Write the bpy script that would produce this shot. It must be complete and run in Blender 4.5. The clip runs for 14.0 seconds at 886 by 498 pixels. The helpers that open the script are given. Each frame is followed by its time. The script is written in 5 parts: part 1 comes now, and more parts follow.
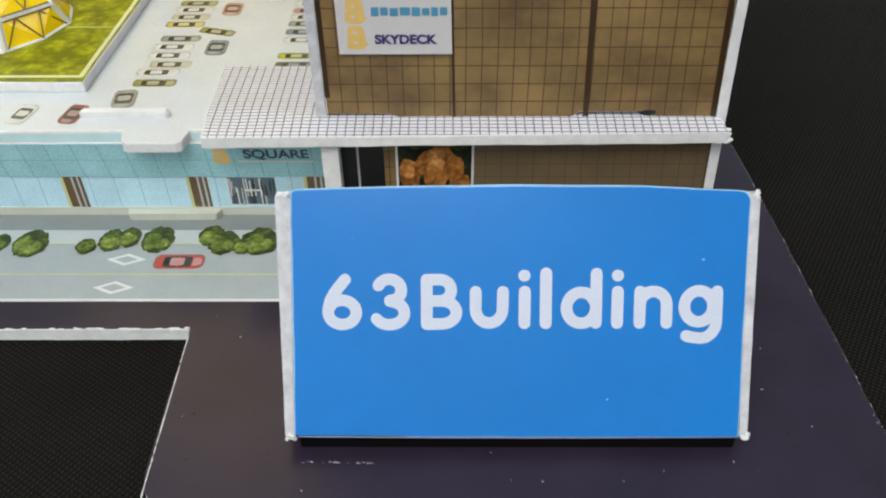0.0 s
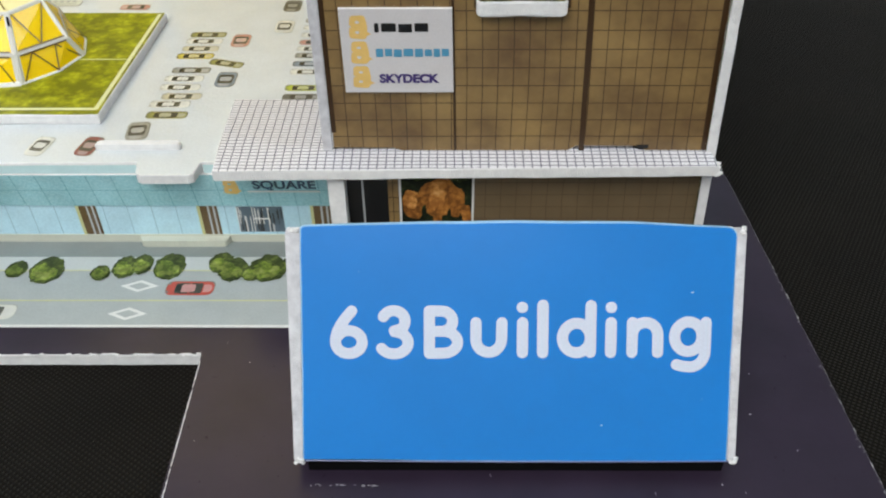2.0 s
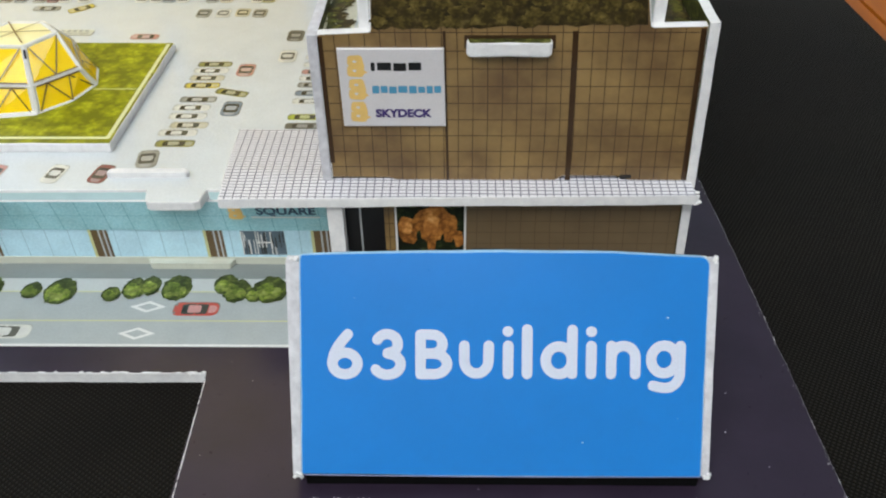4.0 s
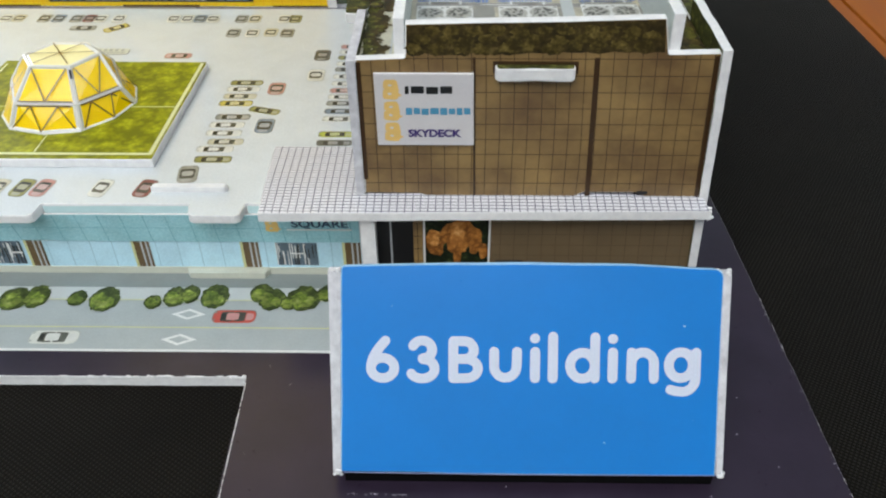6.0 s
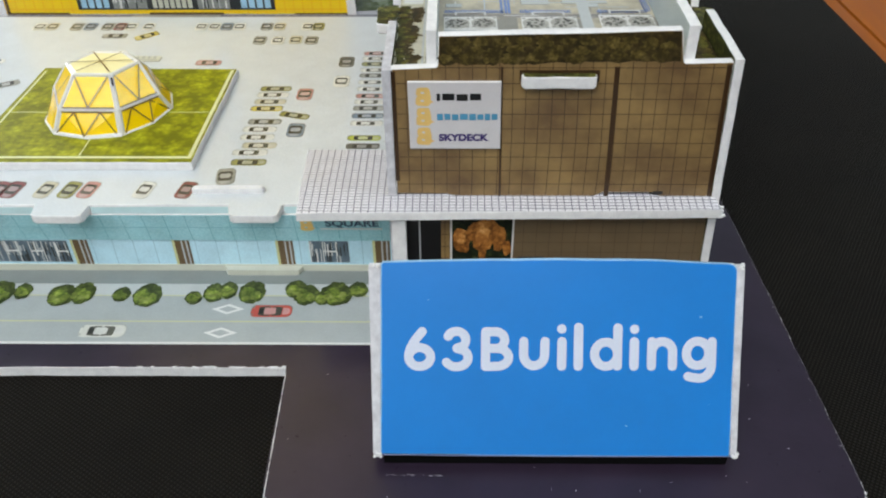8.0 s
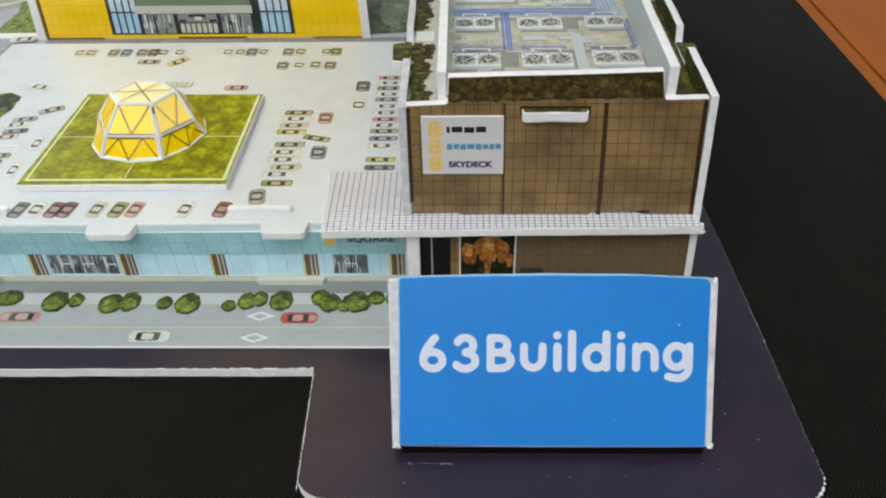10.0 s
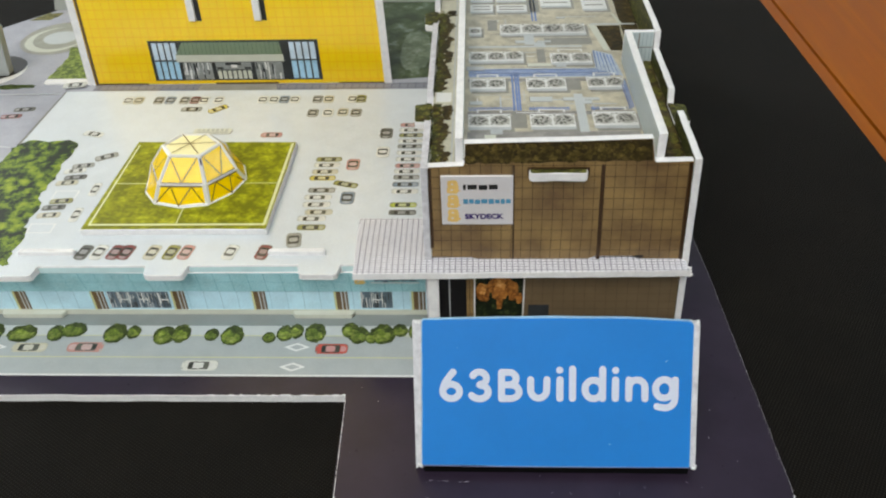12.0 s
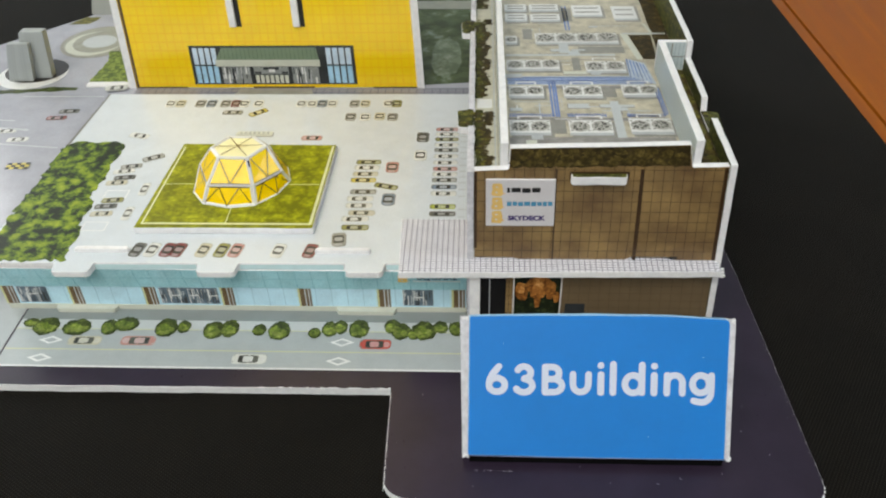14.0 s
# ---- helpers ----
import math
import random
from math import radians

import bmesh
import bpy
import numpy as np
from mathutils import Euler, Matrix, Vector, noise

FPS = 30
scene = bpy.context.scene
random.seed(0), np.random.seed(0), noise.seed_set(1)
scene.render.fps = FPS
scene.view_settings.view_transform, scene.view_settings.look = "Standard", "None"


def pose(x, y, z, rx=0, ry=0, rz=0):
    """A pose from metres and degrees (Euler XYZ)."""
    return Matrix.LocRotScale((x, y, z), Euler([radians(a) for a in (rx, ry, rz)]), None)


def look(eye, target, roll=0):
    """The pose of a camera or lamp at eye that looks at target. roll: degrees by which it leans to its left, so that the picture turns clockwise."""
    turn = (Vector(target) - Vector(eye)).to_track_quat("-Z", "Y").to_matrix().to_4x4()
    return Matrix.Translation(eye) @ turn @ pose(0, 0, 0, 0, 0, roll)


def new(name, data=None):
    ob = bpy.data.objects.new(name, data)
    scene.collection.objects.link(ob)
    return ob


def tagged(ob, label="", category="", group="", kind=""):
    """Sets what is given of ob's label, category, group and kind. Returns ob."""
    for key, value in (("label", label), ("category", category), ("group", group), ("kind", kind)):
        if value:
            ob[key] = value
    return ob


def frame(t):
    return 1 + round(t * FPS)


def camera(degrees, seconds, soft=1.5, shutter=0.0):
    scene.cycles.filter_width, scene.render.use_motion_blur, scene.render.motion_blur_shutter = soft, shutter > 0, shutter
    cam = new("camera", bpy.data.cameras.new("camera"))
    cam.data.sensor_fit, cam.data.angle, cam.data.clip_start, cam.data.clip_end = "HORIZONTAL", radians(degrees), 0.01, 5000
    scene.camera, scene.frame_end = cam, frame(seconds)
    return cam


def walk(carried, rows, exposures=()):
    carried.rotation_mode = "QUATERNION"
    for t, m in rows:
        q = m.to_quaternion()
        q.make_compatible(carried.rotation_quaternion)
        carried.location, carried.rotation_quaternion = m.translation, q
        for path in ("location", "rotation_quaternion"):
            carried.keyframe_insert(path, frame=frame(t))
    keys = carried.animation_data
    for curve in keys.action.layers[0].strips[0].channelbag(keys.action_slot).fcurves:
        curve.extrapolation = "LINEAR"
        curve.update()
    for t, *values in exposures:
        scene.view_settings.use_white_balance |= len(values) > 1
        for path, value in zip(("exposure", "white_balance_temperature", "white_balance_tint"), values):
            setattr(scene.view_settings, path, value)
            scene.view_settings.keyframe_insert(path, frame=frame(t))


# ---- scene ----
cam = camera(56.50, 14.0, soft=2.1)
# seconds, place in metres, yaw, pitch, roll
PATH = [
    (0, 0.00065, -0.06863, 0.09508, 0.503, -40.431, -0.342),
    (0.5, 0.00085, -0.06979, 0.09711, 0.724, -40.259, -0.447),
    (1, 0.00096, -0.06949, 0.09818, 0.729, -40.138, -0.535),
    (1.5, 0.00060, -0.06969, 0.09875, 0.574, -39.831, -0.376),
    (2, 0.00040, -0.07068, 0.10130, 0.483, -39.846, -0.283),
    (2.5, 0.00188, -0.07098, 0.10072, 0.584, -39.477, -0.389),
    (3, 0.00266, -0.07261, 0.10304, 0.774, -39.318, -0.484),
    (5.5, 0.00011, -0.07880, 0.11308, 0.968, -38.784, -0.294),
    (6, -0.00225, -0.08135, 0.11432, 0.973, -38.608, -0.255),
    (6.5, -0.00363, -0.08302, 0.11499, 0.887, -38.494, -0.291),
    (7, -0.00481, -0.08664, 0.11894, 1.172, -38.615, -0.524),
    (7.5, -0.00714, -0.08852, 0.11960, 0.956, -38.678, -0.373),
    (8, -0.00797, -0.08914, 0.11989, 0.823, -38.621, -0.363),
    (10.5, -0.00816, -0.10582, 0.14112, 2.028, -39.090, -1.497),
    (11, -0.00753, -0.10926, 0.14619, 2.485, -39.064, -1.850),
    (11.5, -0.00825, -0.11258, 0.15269, 2.507, -38.963, -1.711),
    (12, -0.00835, -0.11456, 0.15834, 2.764, -38.812, -1.801),
    (12.5, -0.00896, -0.11238, 0.15793, 2.557, -39.126, -1.334),
    (13, -0.01205, -0.11506, 0.15846, 2.875, -38.887, -1.293),
    (13.5, -0.01593, -0.11885, 0.16184, 3.031, -38.893, -1.385),
    (14, -0.01842, -0.12228, 0.16354, 3.009, -38.609, -1.465),
]
walk(cam, [(t, pose(x, y, z, 90 + pitch, 0, yaw) @ pose(0, 0, 0, 0, 0, roll)) for t, x, y, z, yaw, pitch, roll in PATH],
     exposures=((0, 0.10, 6750, 10), (3, 0.10, 6700, 10), (5.5, 0.04, 6550, 10), (8, 0.02, 6600, 10), (10.5, -0.01, 6800, 10), (12, -0.02, 6900, 10), (14, -0.02, 6950, 10)))

# ---- light ----
world = bpy.data.worlds.new("room_light")
world.use_nodes = True
world.node_tree.nodes["Background"].inputs[0].default_value = (0.75, 0.82, 0.95, 1)
world.node_tree.nodes["Background"].inputs[1].default_value = 0.05
scene.world = world


def area_lamp(name, eye, target, sx, sy, watts, colour):
    data = bpy.data.lights.new(name, "AREA")
    data.shape, data.size, data.size_y, data.energy, data.color = "RECTANGLE", sx, sy, watts, colour
    ob = new(name, data)
    ob.matrix_world = look(eye, target)
    return ob


area_lamp("window_light", (1.66, 0.14, 1.08), (-0.08, 0.08, 0.0), 0.9, 0.8, 13.0, (0.86, 0.96, 1.0))
area_lamp("window_light", (-1.52, 1.15, 0.72), (-0.08, 0.06, 0.0), 0.9, 0.7, 18.0, (0.90, 0.96, 1.0))
area_lamp("ceiling_light", (-0.35, -0.74, 1.50), (-0.05, 0.05, 0.0), 1.5, 1.5, 43.5, (0.97, 0.99, 0.97))

# ---- materials ----
CM = 0.01


def srgb(r, g, b):
    return tuple((c / 255 / 12.92) if c <= 10 else ((c / 255 + 0.055) / 1.055) ** 2.4 for c in (r, g, b)) + (1.0,)


class Nodes:
    """A node material with short names for the nodes that it needs."""

    def __init__(self, name, rough=0.5, metal=0.0, coat=0.0):
        self.mat = bpy.data.materials.new(name)
        self.mat.use_nodes = True
        self.t = self.mat.node_tree
        self.b = self.t.nodes["Principled BSDF"]
        self.b.inputs["Roughness"].default_value = rough
        self.b.inputs["Metallic"].default_value = metal
        self.b.inputs["Coat Weight"].default_value = coat
        self.b.inputs["Coat Roughness"].default_value = 0.12

    def n(self, kind, **values):
        node = self.t.nodes.new(kind)
        for key, value in values.items():
            setattr(node, key, value)
        return node

    def link(self, a, b):
        self.t.links.new(a, b)

    def uv(self, scale=(1, 1, 1), turn=0.0, move=(0, 0, 0)):
        m = self.n("ShaderNodeMapping")
        m.inputs["Scale"].default_value = scale
        m.inputs["Rotation"].default_value = (0, 0, radians(turn))
        m.inputs["Location"].default_value = move
        self.link(self.n("ShaderNodeUVMap").outputs[0], m.inputs[0])
        return m.outputs[0]

    def noise(self, scale, detail=4.0, rough=0.6, at=None):
        node = self.n("ShaderNodeTexNoise")
        node.inputs["Scale"].default_value, node.inputs["Detail"].default_value, node.inputs["Roughness"].default_value = scale, detail, rough
        self.link(at or self.uv(), node.inputs["Vector"])
        return node.outputs["Fac"]

    def voronoi(self, scale, at=None, out="Distance"):
        node = self.n("ShaderNodeTexVoronoi")
        node.inputs["Scale"].default_value = scale
        self.link(at or self.uv(), node.inputs["Vector"])
        return node.outputs[out]

    def ramp(self, fac, stops):
        node = self.n("ShaderNodeValToRGB")
        el = node.color_ramp.elements
        while len(el) < len(stops):
            el.new(0.5)
        for e, (p, c) in zip(el, stops):
            e.position, e.color = p, c
        self.link(fac, node.inputs[0])
        return node.outputs[0]

    def math(self, op, a, b=None, clamp=False):
        node = self.n("ShaderNodeMath", operation=op, use_clamp=clamp)
        for k, v in enumerate((a, b)):
            if v is None:
                continue
            if isinstance(v, (int, float)):
                node.inputs[k].default_value = v
            else:
                self.link(v, node.inputs[k])
        return node.outputs[0]

    def mix(self, fac, a, b, kind="MIX"):
        node = self.n("ShaderNodeMix", data_type="RGBA", blend_type=kind)
        for socket, v in ((node.inputs[0], fac), (node.inputs[6], a), (node.inputs[7], b)):
            if isinstance(v, (int, float, tuple)):
                socket.default_value = v
            else:
                self.link(v, socket)
        return node.outputs[2]

    def grid(self, sx, sy, wx, wy, ox=0.0, oy=0.0):
        """1 on the lines of a printed grid with that spacing and line width, in centimetres."""
        xyz = self.n("ShaderNodeSeparateXYZ")
        self.link(self.uv(), xyz.inputs[0])
        lines = []
        for k, (s, w, o) in enumerate(((sx, wx, ox), (sy, wy, oy))):
            f = self.math("FRACT", self.math("DIVIDE", self.math("ADD", xyz.outputs[k], 50 * s - o), s))
            d = self.math("MULTIPLY", self.math("ABSOLUTE", self.math("SUBTRACT", f, 0.5)), 2.0)
            lines.append(self.math("GREATER_THAN", d, 1.0 - w / s))
        return self.math("MAXIMUM", *lines)

    def bump(self, height, strength=0.2, distance=0.0002):
        node = self.n("ShaderNodeBump")
        node.inputs["Strength"].default_value, node.inputs["Distance"].default_value = strength, distance
        self.link(height, node.inputs["Height"])
        self.link(node.outputs[0], self.b.inputs["Normal"])

    def colour(self, c):
        if isinstance(c, tuple):
            self.b.inputs["Base Color"].default_value = c
        else:
            self.link(c, self.b.inputs["Base Color"])
        return self

    def rough(self, fac, low, high):
        node = self.n("ShaderNodeMapRange")
        node.inputs["To Min"].default_value, node.inputs["To Max"].default_value = low, high
        self.link(fac, node.inputs[0])
        self.link(node.outputs[0], self.b.inputs["Roughness"])


def printed(name, c, vary=0.12, rough=0.32, scale=2.5, coat=0.15, relief=0.08, grain=0.9):
    """Glossy printed paper of one colour, with ink mottle at two scales and faint waviness."""
    m = Nodes(name, rough, coat=coat)
    a, b = m.noise(scale), m.noise(scale * 14, 3)
    dark, light = tuple(v * (1 - vary) for v in c[:3]) + (1,), tuple(min(1, v * (1 + vary)) for v in c[:3]) + (1,)
    base = m.ramp(a, ((0.3, dark), (0.7, light)))
    fine = m.ramp(b, ((0.3, (grain, grain, grain, 1)), (0.7, (1, 1, 1, 1))))
    m.colour(m.mix(1.0, base, fine, "MULTIPLY"))
    m.rough(b, rough * 0.8, rough * 1.25)
    m.bump(m.noise(1.2, 2), relief, 0.0008)
    return m.mat


def foam_edge(name, light, dark):
    m = Nodes(name, 0.85)
    place = m.n("ShaderNodeMapping")
    place.inputs["Scale"].default_value = (100, 100, 100)
    m.link(m.n("ShaderNodeTexCoord").outputs["Object"], place.inputs[0])
    a, b = m.noise(5, 6, 0.65, place.outputs[0]), m.noise(38, 4, 0.6, place.outputs[0])
    m.colour(m.mix(m.ramp(a, ((0.35, (0, 0, 0, 1)), (0.75, (1, 1, 1, 1)))), light, dark))
    m.bump(b, 0.7, 0.0004)
    return m.mat


def gridded(name, c, line, sx, sy, wx, wy, vary=0.15, rough=0.35, ox=0.0, oy=0.0, stain=None):
    m = Nodes(name, rough, coat=0.12)
    base = m.ramp(m.noise(1.1, 5), ((0.3, tuple(v * (1 - vary) for v in c[:3]) + (1,)), (0.7, tuple(min(1, v * (1 + vary)) for v in c[:3]) + (1,))))
    if stain:
        spot = m.ramp(m.noise(0.9, 5, 0.6, m.uv(move=(7, 3, 0))), ((0.35, (0, 0, 0, 1)), (0.68, (1, 1, 1, 1))))
        base = m.mix(m.math("MULTIPLY", spot, 0.75, True), base, stain)
    m.colour(m.mix(m.grid(sx, sy, wx, wy, ox, oy), base, line))
    m.rough(m.noise(20), rough * 0.75, rough * 1.2)
    m.bump(m.noise(1.3, 2), 0.06, 0.0008)
    return m.mat


def foliage(name, dark, mid, light, scale=5.0, rough=0.4):
    """Printed photograph of foliage seen from above."""
    m = Nodes(name, rough + 0.1)
    m.b.inputs["Specular IOR Level"].default_value = 0.25
    jitter = m.n("ShaderNodeTexNoise")
    jitter.inputs["Scale"].default_value, jitter.inputs["Detail"].default_value = scale * 1.6, 3.0
    m.link(m.uv(), jitter.inputs["Vector"])
    bent = m.n("ShaderNodeVectorMath", operation="MULTIPLY_ADD")
    bent.inputs[1].default_value = (0.5 / scale,) * 3
    m.link(jitter.outputs["Color"], bent.inputs[0])
    m.link(m.uv(), bent.inputs[2])
    v1, v2 = m.voronoi(scale, bent.outputs[0]), m.voronoi(scale * 2.7, bent.outputs[0])
    f = m.math("ADD", m.math("MULTIPLY", v1, 0.55), m.math("MULTIPLY", v2, 0.35))
    f = m.math("ADD", f, m.math("MULTIPLY", m.math("SUBTRACT", m.noise(scale * 3.5, 5, 0.75), 0.5), 0.9))
    col = m.ramp(f, ((0.10, light), (0.34, mid), (0.62, dark)))
    m.colour(m.mix(m.math("MULTIPLY", m.noise(0.6, 3), 0.35), col, mid))
    return m.mat


def grove(name):
    """Printed photograph of a wood from above: bright crowns with dark gaps between them."""
    m = Nodes(name, 0.5)
    m.b.inputs["Specular IOR Level"].default_value = 0.25
    big, leaf = m.noise(3.0, 3, 0.5), m.noise(11, 5, 0.7)
    cell = m.voronoi(2.6)
    f = m.math("ADD", m.math("MULTIPLY", big, 0.9), m.math("MULTIPLY", m.math("SUBTRACT", leaf, 0.5), 0.55))
    f = m.math("SUBTRACT", f, m.math("MULTIPLY", cell, 0.30))
    m.colour(m.ramp(f, ((0.18, srgb(24, 36, 11)), (0.27, srgb(66, 88, 17)), (0.36, srgb(108, 130, 25)), (0.56, srgb(152, 166, 44)))))
    return m.mat


GROVE = grove("grove_print")
FOAM = foam_edge("cut_foam_edge", srgb(246, 245, 245), srgb(228, 227, 229))
# greyer foam: paints in the shade on the left hall wall's front edge
GREYFOAM = foam_edge("grey_foam_edge", srgb(224, 223, 228), srgb(188, 186, 192))
WHITE = printed("white_print", srgb(228, 228, 226), 0.03)
PLATE = printed("name_plate_print", srgb(214, 210, 212), 0.03)
DECK = printed("parking_deck_print", srgb(216, 222, 227), 0.03, 0.2, 1.6, 0.3)
GREYROAD = printed("road_print", srgb(172, 178, 179), 0.05, 0.32, 1.6)
PAVE = printed("pavement_print", srgb(194, 199, 200), 0.04, 0.34, 2.0)
PLAZA = printed("plaza_print", srgb(178, 179, 188), 0.08, 0.2, 0.9)
PATHBEIGE = printed("ring_path_print", srgb(158, 158, 144), 0.14)
BASE = Nodes("dark_base_print", 0.3, coat=0.08)
_a = BASE.noise(0.8, 5)
BASE.colour(BASE.ramp(_a, ((0.3, srgb(38, 29, 43)), (0.7, srgb(48, 38, 54)))))
BASE.rough(BASE.noise(9, 5), 0.22, 0.4)
BASE.bump(BASE.noise(3, 3), 0.05, 0.0006)
BASE = BASE.mat
GRASS = foliage("garden_print", srgb(102, 104, 20), srgb(150, 152, 24), srgb(196, 196, 52), 2.1)
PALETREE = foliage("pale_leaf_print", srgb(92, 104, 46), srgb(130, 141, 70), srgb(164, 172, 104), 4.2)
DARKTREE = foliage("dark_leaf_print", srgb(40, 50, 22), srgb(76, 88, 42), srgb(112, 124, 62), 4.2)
TREE = foliage("street_tree_print", srgb(58, 74, 28), srgb(122, 140, 56), srgb(178, 190, 98), 4.2)
HEDGE = foliage("hedge_print", srgb(34, 28, 13), srgb(70, 58, 29), srgb(112, 98, 56), 3.4)
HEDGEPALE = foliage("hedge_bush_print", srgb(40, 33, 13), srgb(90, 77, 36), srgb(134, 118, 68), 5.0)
SHRUBPALE = foliage("bright_shrub_print", srgb(62, 60, 20), srgb(106, 102, 40), srgb(150, 144, 72), 5.0)
SHRUB = foliage("shrub_print", srgb(28, 30, 12), srgb(84, 86, 38), srgb(156, 152, 82), 6.0)
BROWN = gridded("brown_tile_print", srgb(146, 119, 75), srgb(64, 46, 29), 0.245, 0.32, 0.014, 0.016, 0.16, 0.4, 0.03, 0.1, srgb(88, 65, 46))
# darker than BROWN: the shade under the canopy is put into this colour
LOWBROWN = gridded("lower_wall_print", srgb(110, 93, 69), srgb(92, 74, 52), 0.268, 0.268, 0.014, 0.014, 0.1, 0.42, 0.08, 0.1)
GROOVE = printed("dark_joint_print", srgb(62, 42, 22), 0.15)
LIGHTGRID = gridded("canopy_grid_print", srgb(224, 222, 228), srgb(100, 101, 116), 0.147, 0.086, 0.019, 0.019, 0.02, 0.32)
GOLD = gridded("gold_tower_print", srgb(255, 211, 24), srgb(247, 191, 16), 0.30, 0.35, 0.025, 0.03, 0.06, 0.3, 0.1, 0.05)
GOLD.node_tree.nodes["Principled BSDF"].inputs["Coat Weight"].default_value = 0.6
STRIPGRID = gridded("grey_paving_print", srgb(138, 138, 146), srgb(108, 108, 120), 0.3, 0.3, 0.03, 0.03, 0.06, 0.12)
TEAL = gridded("teal_fascia_print", srgb(164, 216, 226), srgb(128, 190, 203), 0.46, 0.46, 0.018, 0.016, 0.12, 0.28, 0.0, 0.42)
PANE = gridded("window_band_print", srgb(188, 224, 240), srgb(158, 198, 214), 0.46, 3.0, 0.02, 0.0, 0.12, 0.28)
PATHCREAM = printed("roof_path_print", srgb(198, 194, 174), 0.14, 0.3, 4.0)
CYANFOLD = printed("pale_cyan_fold_print", srgb(206, 234, 238), 0.05)
CREAM = printed("plinth_print", srgb(206, 208, 194), 0.05)
GREENGREY = foliage("dull_green_print", srgb(52, 62, 36), srgb(88, 102, 66), srgb(150, 162, 148), 0.7, 0.15)
ROOF = printed("roof_print", srgb(194, 186, 164), 0.30, 0.3, 2.2, 0.2, 0.08, 0.86)
GREENMID = foliage("mid_green_print", srgb(92, 106, 82), srgb(124, 138, 112), srgb(168, 178, 162), 1.4, 0.15)
GLASSGRID = gridded("parapet_glass_print", srgb(190, 202, 204), srgb(146, 164, 172), 0.12, 3.0, 0.015, 0.0, 0.06, 0.3)
BLUE = printed("blue_sign_print", srgb(0, 120, 204), 0.06, 0.30, 0.4, 0.06, 0.08, 0.98)
DEEPBLACK = Nodes("deep_black_matte", 0.9).colour(srgb(8, 8, 9)).mat
DEEPBLACK.node_tree.nodes["Principled BSDF"].inputs["Specular IOR Level"].default_value = 0.1
EDGELILAC = printed("lilac_worn_edge", srgb(120, 128, 170), 0.1)
PALEBLUE = printed("pale_blue_cut_edge", srgb(150, 196, 232), 0.1, 0.6)
LETTER = printed("white_letter_print", srgb(210, 216, 234), 0.02)
BLACK = printed("black_ink", srgb(22, 22, 22), 0.1)
DARKGLASS = printed("dark_glass_print", srgb(52, 56, 58), 0.2)
TINTBLUE = printed("blue_ink", srgb(78, 150, 186), 0.06)
PURPLE = printed("purple_ink", srgb(62, 44, 112), 0.06)
NAVY = printed("navy_ink", srgb(48, 78, 110), 0.08)
ORANGE = printed("orange_emblem_ink", srgb(236, 196, 116), 0.06)
YELLOWLINE = printed("pale_yellow_line", srgb(206, 206, 150), 0.05)
PALELINE = printed("pale_border_line", srgb(226, 228, 176), 0.04)
BANDGREY = printed("grey_band_print", srgb(148, 144, 140), 0.3, 0.3, 3.0)
PIPEBLUE = printed("blue_pipe_print", srgb(112, 138, 192), 0.12)
PIPEPALE = printed("pale_blue_print", srgb(180, 192, 206), 0.12, scale=5)
NAVYPIPE = printed("deep_blue_pipe_print", srgb(82, 102, 156), 0.1)
FANGREY = printed("fan_disc_print", srgb(182, 180, 172), 0.2, scale=6)
SKYPANE = printed("sky_pane_print", srgb(172, 214, 240), 0.16, 0.25, 1.2)
PALEPANE = printed("pale_pane_print", srgb(206, 224, 240), 0.12, 0.25, 1.6)
DOORGREY = printed("door_grey_print", srgb(146, 150, 148), 0.18, scale=5)
SHADEPAVE = printed("shaded_pavement_print", srgb(134, 141, 141), 0.06, 0.34, 1.5)
FAN = printed("fan_print", srgb(74, 72, 66), 0.3, scale=8)
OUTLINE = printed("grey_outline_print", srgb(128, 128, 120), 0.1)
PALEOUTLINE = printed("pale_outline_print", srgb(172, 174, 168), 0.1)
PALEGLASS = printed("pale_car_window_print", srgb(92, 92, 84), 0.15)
CABIN = printed("car_cabin_print", srgb(72, 70, 62), 0.2)
CARGLASS = printed("car_window_print", srgb(44, 44, 40), 0.15)
DOORGLASS = printed("door_glass_print", srgb(96, 112, 126), 0.2)
GREYUNIT = printed("grey_unit_print", srgb(146, 144, 136), 0.12)
AWNING = gridded("green_awning_print", srgb(118, 136, 112), srgb(92, 112, 90), 0.16, 3.0, 0.02, 0.0, 0.1)
SILVER = printed("silver_print", srgb(186, 190, 192), 0.1)
BRONZE = printed("brown_pillar_print", srgb(104, 82, 52), 0.12)
POSTERDARK = foliage("poster_foliage_print", srgb(14, 18, 10), srgb(34, 44, 24), srgb(84, 92, 52), 4.0)
POSTERORANGE = foliage("poster_orange_print", srgb(92, 54, 22), srgb(176, 114, 52), srgb(222, 160, 92), 3.2)
POSTERLIGHT = foliage("poster_light_print", srgb(150, 92, 42), srgb(204, 140, 72), srgb(236, 184, 120), 3.6)
POSTERGREEN = foliage("poster_green_print", srgb(34, 42, 18), srgb(66, 76, 32), srgb(106, 112, 56), 4.0)
STONE = printed("grey_stone_print", srgb(170, 175, 174), 0.12, 0.4, 1.2)
HOLE = printed("dark_pool_print", srgb(44, 38, 36), 0.2)
DOMEYELLOW = printed("dome_yellow_print", srgb(255, 212, 0), 0.05, 0.28, 2.0, 0.0, 0.08, 0.98)
DOMEYELLOW.node_tree.nodes["Principled BSDF"].inputs["Coat Weight"].default_value = 0.35
DOMEYELLOW.node_tree.nodes["Principled BSDF"].inputs["Coat Roughness"].default_value = 0.07
